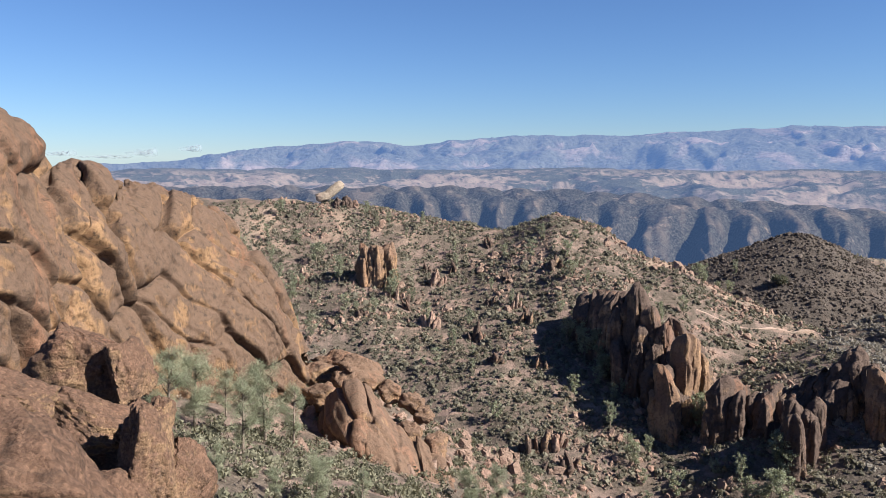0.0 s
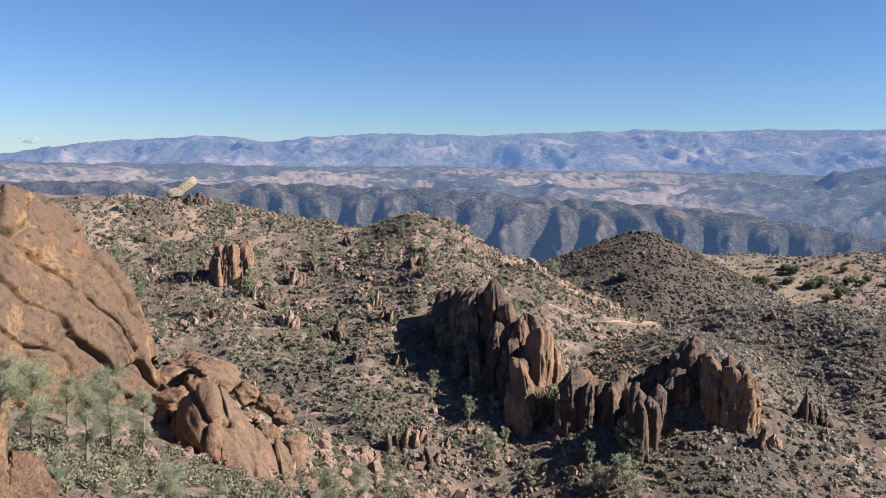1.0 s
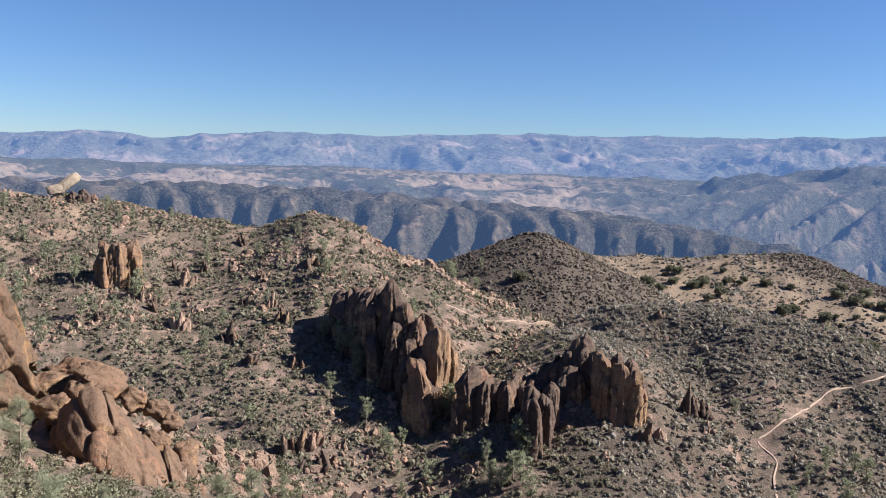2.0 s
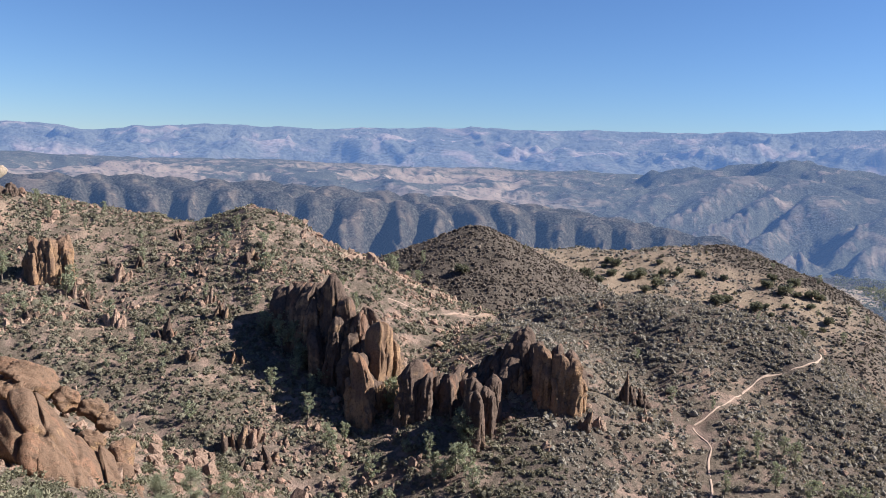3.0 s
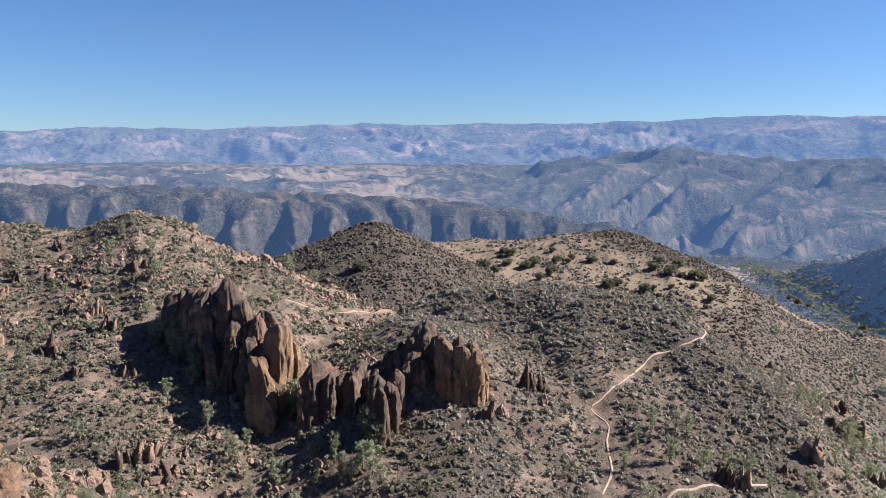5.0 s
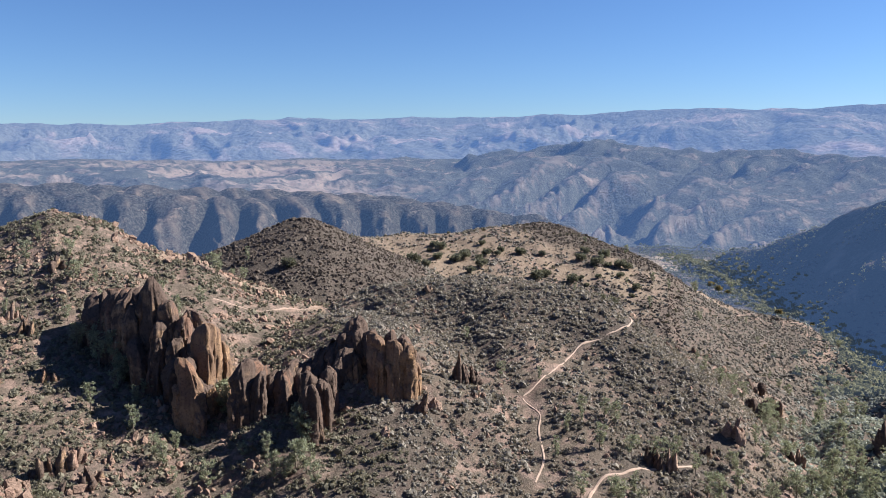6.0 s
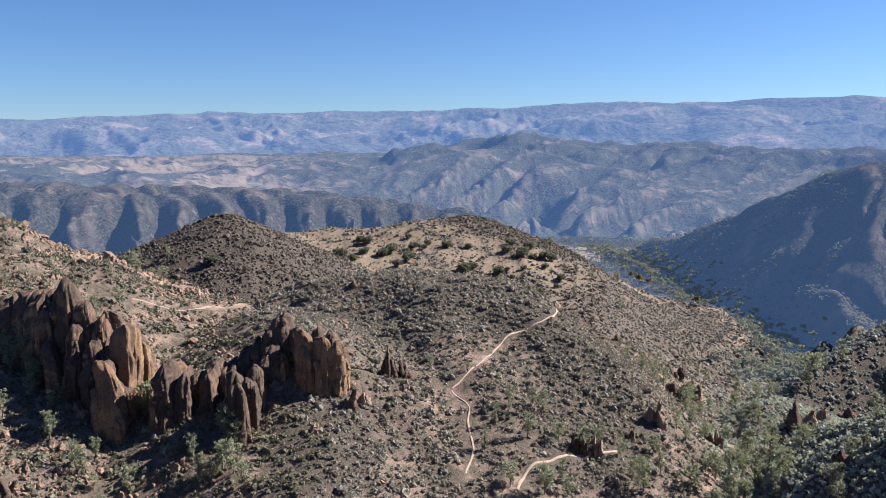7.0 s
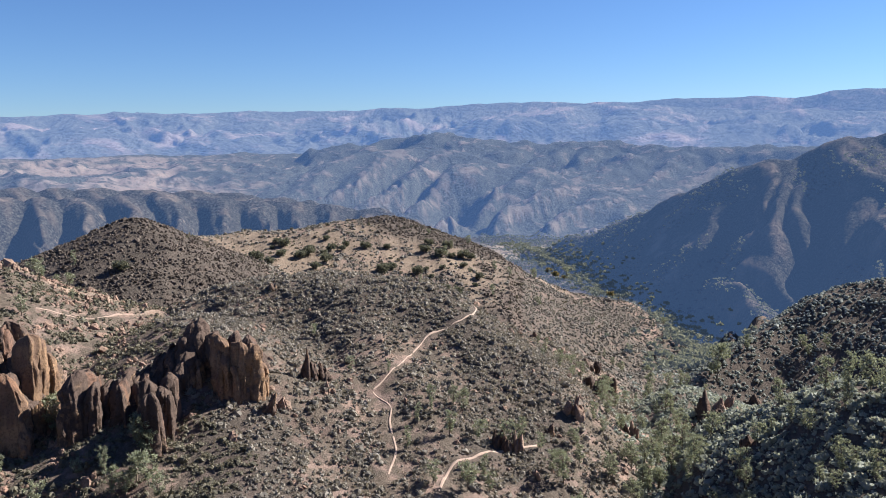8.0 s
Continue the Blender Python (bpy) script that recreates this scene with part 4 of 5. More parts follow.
OUTCROPS = [
    (-0.37, 257.3, 4.0, 6.5), (-1.19, 266.8, 2.6, 4.2), (0.78, 264.8, 2.6, 4.5), (-10.09, 264.8, 4.2, 5.7), (-2.63, 245.3, 2.1, 6.3), (5.99, 228.6, 3.2, 7.1),
    (5.37, 238.4, 2.7, 5.1), (8.16, 252.5, 5.4, 4.7), (3.3, 283.2, 2.8, 4.4), (-0.78, 231.8, 4.3, 6.6), (2.52, 224.5, 4.8, 6.4), (4.54, 251.1, 2.8, 3.9),
    (-3.45, 250.2, 2.5, 5.0), (3.53, 241.0, 3.8, 4.1), (7.26, 208.2, 3.0, 4.5), (10.8, 236.4, 3.1, 3.7), (-5.91, 238.4, 4.4, 3.0), (3.97, 209.4, 3.9, 3.9),
    (13.12, 253.7, 3.7, 2.9), (6.31, 175.0, 4.2, 5.5), (7.56, 174.9, 3.7, 7.7), (8.58, 176.0, 3.8, 5.0), (9.22, 170.1, 4.1, 4.4), (7.37, 168.8, 3.1, 3.1),
    (10.62, 175.7, 3.0, 2.5), (35.33, 191.1, 3.5, 8.5), (36.35, 193.1, 3.6, 6.4), (36.58, 186.2, 3.2, 3.2), (32.91, 254.9, 2.5, 3.3), (32.5, 176.0, 3.2, 5.0),
    (33.32, 178.0, 2.8, 3.5), (38.4, 232.2, 3.3, 2.3), (49.46, 177.3, 3.8, 5.8), (50.38, 178.0, 3.3, 5.6), (56.06, 263.6, 6.4, 8.3), (57.07, 308.9, 5.8, 8.0),
    (54.86, 198.7, 4.3, 6.5), (55.84, 318.3, 6.9, 5.0), (58.32, 217.5, 3.1, 5.4), (58.93, 218.3, 3.2, 4.8), (52.16, 407.9, 9.9, 5.2), (53.01, 189.3, 2.4, 3.5),
    (51.98, 169.1, 1.9, 2.9), (63.99, 257.3, 8.8, 10.7), (62.86, 240.4, 5.3, 6.4), (65.47, 273.4, 8.2, 8.2), (66.96, 179.3, 3.5, 3.8), (67.29, 351.3, 10.6, 6.9),
    (62.5, 221.0, 4.9, 4.9),
]
_rnd = random.Random(5)
for _i, (_b, _r, _w, _h) in enumerate(OUTCROPS):
    _x, _y = polar(_b, _r)
    _z = float(height(np.array([_x]), np.array([_y]))[0])
    _root = tagged(empty_at("rock_outcrop", _x, _y, _z - 0.6), "small jagged brown rock outcrop among the scrub", "rock", "outcrops on the hillside")
    _n = 5 if _w > 2.5 else 4
    for _k in range(_n):
        _q = (_k - (_n - 1) / 2) / _n + _rnd.uniform(-0.1, 0.1)
        _tall = _h * (0.62 if _k == _n // 2 else _rnd.uniform(0.25, 0.5))
        _wide = _w / _n * _rnd.uniform(0.75, 1.25)
        _v, _f = lump_shape(_wide, _wide * _rnd.uniform(0.8, 1.5), _tall, _rnd.uniform(-22, 22), 600 + 7 * _i + _k, 20, 14, _rnd.uniform(0.55, 0.8), 0.22, 1.3, 9)
        _d = _rnd.uniform(-0.3, 0.3) * _w
        mesh_object("rock_block", facing(_v, _b, _q * _w * cos(radians(_b)) + _d * sin(radians(_b)), -_q * _w * sin(radians(_b)) + _d * cos(radians(_b)), 0.35 * _tall), _f, ROCK_PALE if _i % 3 == 0 else ROCK, _root)


LEANING = [(-7.75, 322, -12.6, 4.8, 2.0, -38, 1.4), (-8.5, 322, -15.2, 3.4, 2.0, -12, 1.6)]
lump_group("leaning_slab", LEANING, "pale leaning rock slab on the ridge crest", ROCK_CREAM, 700, block=0.6, rough=0.06, part_name="rock_slab")
CREST_TEETH = [(-7.35, 318, -24, -15.9, 1.5), (-6.8, 318, -24, -15.2, 1.6), (-6.3, 318, -24, -16.6, 1.1)]
pillar_group("rock_teeth", CREST_TEETH, "three dark stubby rock teeth on the ridge crest", ROCK, 710)


# ================================================================ trails
def trail(pts, width, label, seed):
    """A trodden path laid on the ground."""
    p = np.array([polar(b, r) for b, r in pts])
    fine = []
    for i in range(len(p) - 1):
        p0, p1, p2, p3 = p[max(i - 1, 0)], p[i], p[i + 1], p[min(i + 2, len(p) - 1)]
        for t in np.linspace(0, 1, max(3, int(np.hypot(*(p2 - p1)) / 1.2)), endpoint=False):
            fine.append(0.5 * (2 * p1 + (p2 - p0) * t + (2 * p0 - 5 * p1 + 4 * p2 - p3) * t * t + (3 * p1 - p0 - 3 * p2 + p3) * t ** 3))
    fine = np.array(fine + [p[-1]])
    d = np.gradient(fine, axis=0)
    d /= np.maximum(np.hypot(d[:, 0], d[:, 1]), 1e-6)[:, None]
    n = np.stack([-d[:, 1], d[:, 0]], 1)
    w = width * (1 + 0.35 * fbm(np.arange(len(fine)) / 4.0, seed, 0, 2, seed))
    rows = []
    for q in (-0.5, -0.17, 0.17, 0.5):
        e = fine + n * (w * q)[:, None]
        rows.append(np.column_stack([e, height(e[:, 0], e[:, 1])]))
    zc = np.maximum(rows[1][:, 2], rows[2][:, 2])
    out = [np.column_stack([q[:, :2], np.maximum(q[:, 2], zc - 0.05) + 0.09]) for q in rows]
    low = [np.column_stack([q[:, :2], q[:, 2] - 0.6]) for q in (rows[0], rows[3])]
    lines = [low[0], *out, low[1]]
    k, m = len(fine), len(lines)
    v = np.vstack(lines)
    i, j = np.meshgrid(np.arange(m - 1), np.arange(k - 1), indexing="ij")
    a = i * k + j
    f = np.stack([a.ravel(), (a + 1).ravel(), (a + k + 1).ravel(), (a + k).ravel()], 1)
    return tagged(mesh_object("trail", v, f, TRAIL), label, "trail", kind="structure")


TRAIL_A = [(47.46, 247.0), (47.66, 245.1), (47.39, 234.8), (46.31, 228.6), (44.29, 223.5), (43.39, 216.5), (41.9, 203.0), (40.76, 194.7), (40.0, 191.4), (40.34, 187.4), (41.24, 183.6), (41.17, 177.5), (41.41, 172.6), (41.57, 167.8), (41.22, 163.4), (40.97, 160.1)]
TRAIL_B = [(44.76, 155.3), (45.63, 164.1), (47.34, 169.1), (49.46, 175.7), (50.72, 178.2), (52.18, 182.5)]
TRAIL_C = [(17.81, 246.3), (21.03, 249), (23.48, 256), (25.33, 260), (26.36, 250), (27.2, 232)]
trail(TRAIL_A, 0.42, "pale winding footpath worn into the slope", 1)
trail(TRAIL_B, 0.55, "pinkish footpath below the rocks", 2)
trail(TRAIL_C, 0.25, "pale footpath along the saddle", 3)
TRAIL_POINTS = np.array([polar(b, r) for line in (TRAIL_A, TRAIL_B, TRAIL_C) for (b, r) in
                         [(line[i][0] + (line[i + 1][0] - line[i][0]) * t, line[i][1] + (line[i + 1][1] - line[i][1]) * t) for i in range(len(line) - 1) for t in np.linspace(0, 1, 8)]])


# ================================================================ trees
def tube(path, radii, sides=7):
    path, rings = np.asarray(path, float), []
    for i, (p, r) in enumerate(zip(path, radii)):
        d = path[min(i + 1, len(path) - 1)] - path[max(i - 1, 0)]
        d = d / max(np.linalg.norm(d), 1e-6)
        u = np.cross(d, (0.31, 0.95, 0.1))
        u /= np.linalg.norm(u)
        w = np.cross(d, u)
        a = np.linspace(0, 2 * pi, sides, endpoint=False)
        rings.append(p + r * (np.cos(a)[:, None] * u + np.sin(a)[:, None] * w))
    n = len(rings)
    f = [[i * sides + j, i * sides + (j + 1) % sides, (i + 1) * sides + (j + 1) % sides, (i + 1) * sides + j] for i in range(n - 1) for j in range(sides)]
    f.append([(n - 1) * sides + j for j in range(sides)])
    return np.vstack(rings), f


def sprays(centres, size, count, rng, flat=0.6, slim=0.42):
    """Small pointed leaf tufts round each centre."""
    m = len(centres) * count
    c = np.repeat(np.asarray(centres), count, axis=0)
    off = rng.normal(0, 1, (m, 3)) * np.array([1, 1, flat])
    off /= np.maximum(np.linalg.norm(off, axis=1), 1e-6)[:, None]
    c = c + off * size * rng.uniform(0.25, 1.0, (m, 1))
    u = rng.normal(0, 1, (m, 3)) + off * 1.3 + np.array([0, 0, 0.5])
    u /= np.linalg.norm(u, axis=1)[:, None]
    w = np.cross(u, rng.normal(0, 1, (m, 3)))
    w /= np.maximum(np.linalg.norm(w, axis=1), 1e-6)[:, None]
    s = size * rng.uniform(0.35, 0.75, (m, 1))
    v = np.stack([c - w * s * slim, c + w * s * slim, c + u * s * 1.15], 1).reshape(-1, 3)
    return v, np.arange(m * 3).reshape(-1, 3)


def grey_pine(seed, tall, spread, thick=1.0, limbs=22, needles=16, slim=0.45):
    """A sparse grey pine: often forked trunk, rising limbs, loose tufts of needles."""
    rng = np.random.default_rng(seed)
    root = empty_at("pine_tree", 0, 0, 0)
    hs = np.linspace(0, 1, 9)
    bend = rng.normal(0, 0.05, 2) * tall
    path = np.column_stack([bend[0] * hs ** 2, bend[1] * hs ** 2, hs * tall])
    V, F = tube(path, 0.020 * tall * (1.05 - 0.92 * hs) + 0.02)
    F = list(F)
    tufts = []
    for i in range(limbs):
        h = 0.22 + 0.76 * (i + rng.uniform(0, 1)) / limbs
        start = np.array([np.interp(h, hs, path[:, k]) for k in range(3)])
        reach = spread * (0.35 + 0.75 * sin(pi * min(1, (1.08 - h) * 1.05))) * rng.uniform(0.6, 1.15)
        a = rng.uniform(0, 2 * pi)
        d = np.array([cos(a), sin(a), rng.uniform(0.35, 0.95)])
        end = start + d * reach
        midp = (start + end) / 2 + np.array([0, 0, -0.10 * reach])
        v, f = tube([start, midp, end], [0.011 * tall, 0.007 * tall, 0.003 * tall], 4)
        F += [[q + len(V) for q in face] for face in f]
        V = np.vstack([V, v])
        for t in (0.45, 0.75, 1.0):
            tufts.append(start + (end - start) * t + rng.normal(0, 0.07 * spread, 3))
    tufts.append(path[-1])
    mesh_object("trunk", V, F, BARK, root)
    v, f = sprays(tufts, 0.27 * spread * thick, needles, rng, 0.8, slim)
    mesh_object("crown", v, f, PINE, root, smooth=False)
    return root


def oak(seed, tall, spread):
    """A dense round-headed live oak."""
    rng = np.random.default_rng(seed)
    root = empty_at("oak_tree", 0, 0, 0)
    V, F = tube([(0, 0, -0.2), (0.05, 0, 0.25 * tall), (0.1, 0.08, 0.5 * tall)], [0.05 * tall, 0.04 * tall, 0.025 * tall])
    F, tufts = list(F), []
    for i in range(16):
        a, e = rng.uniform(0, 2 * pi), rng.uniform(0.05, 1.2)
        end = np.array([cos(a) * cos(e) * spread, sin(a) * cos(e) * spread, tall * 0.42 + sin(e) * tall * 0.5]) * rng.uniform(0.75, 1.05)
        v, f = tube([(0, 0, 0.22 * tall), end * 0.55 + np.array([0, 0, 0.05 * tall]), end], [0.02 * tall, 0.012 * tall, 0.004 * tall], 4)
        F += [[q + len(V) for q in face] for face in f]
        V = np.vstack([V, v])
        tufts += [end, end * 0.75 + rng.normal(0, 0.12 * spread, 3)]
    mesh_object("trunk", V, F, BARK, root)
    v, f = sprays(tufts, 0.42 * spread, 34, rng, 0.75)
    mesh_object("crown", v, f, OAK, root, smooth=False)
    return root


PINES = [grey_pine(11, 8.0, 1.9), grey_pine(12, 9.0, 1.6, 1.1), grey_pine(13, 7.0, 2.1), grey_pine(14, 8.5, 2.3, 0.9), grey_pine(15, 7.5, 1.5, 1.2)]
OAKS = [oak(21, 6.0, 3.2), oak(22, 5.0, 3.0)]
NEAR_PINES = [grey_pine(16, 8.0, 1.6, 1.3, 20, 150, 0.04), grey_pine(17, 7.0, 1.8, 1.3, 18, 160, 0.04), grey_pine(18, 9.0, 1.7, 1.2, 22, 150, 0.04)]
NEAR_SITES = [
    (-19.48, 55.3, 6.2), (-17.78, 57.9, 5.6), (-20.48, 71.1, 4.8), (-14.54, 56.0, 5.3), (-12.94, 61.1, 6.2), (-10.94, 67.8, 5.4),
    (-15.64, 71.8, 4.7), (-9.4, 40.1, 3.2), (-16.57, 38.9, 2.3), (-28.96, 59.6, 7.2), (-12.24, 40.1, 1.7), (-6.08, 43.2, 2.5),
    (4.06, 72.2, 4.6), (1.95, 67.5, 3.8), (6.15, 77.8, 3.3),
]
PINE_SITES = [
    (10.29, 212.1, 9.1), (11.29, 211.1, 10.0), (8.98, 245.1, 7.0), (12.87, 213.1, 5.2), (12.35, 195.4, 4.8), (13.33, 197.4, 4.3),
    (16.86, 196.9, 7.3), (18.22, 190.0, 7.9), (19.18, 186.0, 5.6), (23.66, 168.5, 9.0), (24.21, 167.2, 6.4), (21.18, 164.6, 5.7),
    (23.21, 160.2, 6.1), (12.2, 183.9, 6.6), (14.06, 173.3, 6.3), (-7.49, 259.2, 9.2), (-10.71, 257.1, 7.4), (-3.85, 249.5, 7.1),
    (-7.13, 238.6, 6.8), (-5.09, 237.2, 6.1), (-9.57, 228.1, 7.5), (4.96, 238.4, 5.8), (8.75, 258.3, 6.3), (6.34, 258.0, 6.6),
    (7.13, 270.6, 5.8), (-3.44, 252.8, 8.2), (-12.23, 278.3, 8.1), (-9.08, 275.4, 7.9), (-11.51, 252.1, 7.3), (0.66, 218.8, 6.2),
    (1.9, 230.9, 5.9), (14.11, 198.2, 4.3), (16.94, 198.9, 6.3), (18.35, 187.0, 6.7), (17.75, 200.0, 5.2), (23.32, 172.3, 5.9),
    (24.03, 172.6, 4.9), (23.96, 158.3, 6.7), (21.03, 166.9, 4.7), (14.88, 178.2, 5.1), (13.47, 175.2, 5.9), (12.95, 197.1, 4.3),
    (10.49, 217.3, 9.6), (11.24, 210.9, 9.3), (15.4, 232.0, 6.7), (17.0, 239.9, 6.2), (20.23, 398.1, 8.5), (18.21, 264.8, 7.6),
    (38.35, 200.2, 4.3), (44.35, 184.1, 5.4), (46.65, 185.6, 6.4), (43.25, 177.8, 5.2), (47.88, 175.7, 5.3), (49.74, 177.5, 6.8),
    (45.61, 174.7, 6.5), (35.85, 224.5, 4.2), (41.14, 197.8, 3.7), (64.68, 354.3, 15.9), (66.41, 167.7, 7.6), (68.73, 196.1, 6.9),
    (71.51, 185.1, 8.7), (72.88, 178.7, 9.9), (74.17, 177.2, 8.5), (75.14, 174.4, 7.0), (72.79, 154.2, 7.3), (74.82, 147.3, 7.1),
    (69.5, 180.5, 5.6), (67.41, 177.3, 5.4), (70.6, 172.9, 5.4), (60.95, 215.3, 9.5), (61.77, 201.5, 10.4), (60.22, 182.7, 8.0),
    (58.98, 191.6, 7.0), (57.37, 180.2, 6.5), (54.08, 170.1, 8.5), (53.24, 173.4, 6.2), (48.18, 163.4, 5.8), (46.89, 157.1, 6.7),
    (44.34, 156.7, 5.5), (60.06, 337.8, 9.9), (61.27, 254.4, 7.5), (62.09, 233.7, 7.6), (54.88, 187.4, 4.6), (56.92, 200.0, 4.3),
    (58.04, 434.6, 9.4), (60.01, 449.4, 9.8), (61.57, 466.1, 10.3), (64.4, 204.4, 7.6), (63.34, 184.8, 8.2), (43.56, 250.9, 2.9),
    (49.01, 482.9, 6.6), (50.09, 480.6, 6.7), (52.22, 458.3, 6.4), (54.16, 953.9, 16.3),
]
OAK_SITES = [
    (23.07, 386.4, 5.5), (32.87, 472.2, 4.3), (35.08, 482.0, 5.8), (35.67, 485.6, 5.5), (36.88, 470.4, 6.1), (37.25, 491.1, 4.6),
    (38.04, 491.5, 3.5), (36.1, 459.2, 4.2),
]
OAK_SITES += [(_b, _r, _h) for _b, _r, _h in zip(np.random.default_rng(41).uniform(31, 48, 34), np.random.default_rng(42).uniform(436, 512, 34), np.random.default_rng(43).uniform(2.6, 6.0, 34))]


def wild_pines(n, seed, b0, b1, r0, r1, low, high):
    rnd = random.Random(seed)
    return [(rnd.uniform(b0, b1), rnd.uniform(r0, r1), rnd.uniform(low, high)) for _ in range(n)]


PINE_SITES += wild_pines(28, 1, -15, 4, 212, 310, 3.5, 7) + wild_pines(12, 2, 3, 20, 225, 275, 3, 6) + wild_pines(30, 3, 52, 63, 150, 300, 3.5, 7) + wild_pines(20, 4, 64, 78, 115, 195, 3.5, 7.5)
PINE_SITES += wild_pines(9, 6, 8.6, 12.4, 196, 226, 4, 8) + wild_pines(14, 7, 14, 27, 150, 172, 3, 7) + wild_pines(12, 8, -6, 14, 130, 215, 2.5, 5)
PINE_SITES += wild_pines(8, 5, 42, 56, 150, 190, 3, 6) + wild_pines(30, 9, 56, 64, 180, 340, 4, 8) + wild_pines(8, 10, 62, 76, 360, 430, 5, 8) + wild_pines(22, 11, 44, 61, 425, 620, 4, 8)


def plant(models, sites, base, label, category, group, seed):
    rnd = random.Random(seed)
    for i, (b, r, h) in enumerate(sites):
        x, y = polar(b, r)
        z = float(height(np.array([x]), np.array([y]))[0]) - 0.25
        k = i % len(models)
        m = Matrix.Translation((x, y, z)) @ Matrix.Rotation(rnd.uniform(0, 6.28), 4, "Z") @ Matrix.Rotation(rnd.uniform(-0.05, 0.05), 4, "X")
        s = h / base[k]
        if i < len(models):
            ob = models[i]
            ob.matrix_basis = m @ Matrix.Scale(s, 4)
        else:
            ob = copy_thing(models[k], m)
            ob.scale = (s, s, s)
        tagged(ob, label, category, group)


plant(PINES, PINE_SITES, [8.4, 9.4, 7.4, 8.9, 7.9], "sparse grey-green pine with an open crown on the slope", "tree", "pines on the slopes", 31)
plant(NEAR_PINES, NEAR_SITES, [8.4, 7.4, 9.4], "feathery grey-green pine with a thin dark trunk below the rock wall", "tree", "pines below the wall", 33)
plant(OAKS, OAK_SITES, [6.0, 5.0], "dark round-headed oak on the dry grass", "tree", "oaks on the meadow", 32)


GOLD = [oak(23, 6.0, 2.6)]
GOLD[0].name = "autumn_tree"
next(c for c in GOLD[0].children if c.name.startswith("crown")).data.materials[0] = leaf_material("autumn_leaves", (0.12, 0.10, 0.045), (0.26, 0.21, 0.09))
plant(GOLD, [(52.9, 1010, 8), (53.4, 980, 9), (54.0, 960, 7), (57.3, 830, 8), (57.9, 815, 7), (58.6, 800, 7), (59.3, 790, 6)], [6.0], "golden autumn tree along the creek", "tree", "autumn trees by the creek", 34)


# ================================================================ clouds
def cloud_material():
    m, nt, n, l, p = nodes_of("cloud_wisp")
    p.inputs["Base Color"].default_value = (0.36, 0.41, 0.49, 1)
    p.inputs["Roughness"].default_value = 1.0
    clear = n.new("ShaderNodeBsdfTransparent")
    both = n.new("ShaderNodeMixShader")
    l.new(ramp_node(nt, noise_node(nt, 0.03, 4, 0.6, 0.3, place_node(nt)), [(0.42, (0.02, 0.02, 0.02)), (0.68, (0.17, 0.17, 0.17))]), both.inputs[0])
    l.new(clear.outputs[0], both.inputs[1])
    l.new(p.outputs[0], both.inputs[2])
    l.new(both.outputs[0], n["Material Output"].inputs["Surface"])
    return m


CLOUD = cloud_material()
for _i, (_b, _z, _w, _h) in enumerate([(-25.3, 22, 60, 14), (-20.4, 26, 62, 20), (-17.3, 50, 46, 18), (-22.6, 5, 110, 9)]):
    _x, _y = polar(_b, 4800)
    _root = tagged(empty_at("cloud", _x, _y, _z), "small grey-white cloud wisp low over the horizon", "cloud", "cloud wisps")
    for _k in range(4):
        _v, _f = lump_shape(_w * (0.75 - 0.12 * _k), 30, _h * (0.5 + 0.16 * _k), 0, 800 + 5 * _i + _k, 30, 18, 0.95, 0.3, 1.4)
        mesh_object("puff", facing(_v, _b, (_k - 1.5) * _w * 0.5 * cos(radians(_b)), -(_k - 1.5) * _w * 0.5 * sin(radians(_b)), 0.25 * _h * (_k % 2)), _f, CLOUD, _root)


# ================================================================ scrub and rubble
def scatter(n, seed, r0, r1, b0=-33.0, b1=78.0):
    rng = np.random.default_rng(seed)
    b = rng.uniform(b0, b1, n)
    r = np.sqrt(rng.uniform(r0 * r0, r1 * r1, n))
    return r * np.sin(np.radians(b)), r * np.cos(np.radians(b)), rng


def near_trail(x, y, gap):
    out = np.zeros(len(x), bool)
    for tx, ty in TRAIL_POINTS:
        out |= (x - tx) ** 2 + (y - ty) ** 2 < gap * gap
    return out


def keep_shrub(x, y, rng, low=0.30):
    g, bare, dense = cover(x, y)
    n = fbm(x / 5, y / 5, 0.4, 3, 71)
    chance = np.clip(0.66 + 0.75 * n, 0.04, 1) * (1 - bare * 0.85) * (1 - g * (0.72 + 0.25 * np.sign(n)))
    chance = np.maximum(chance, dense * 0.92 * (1 - g))
    return (rng.uniform(0, 1, len(x)) < chance) & ~near_trail(x, y, 1.4)


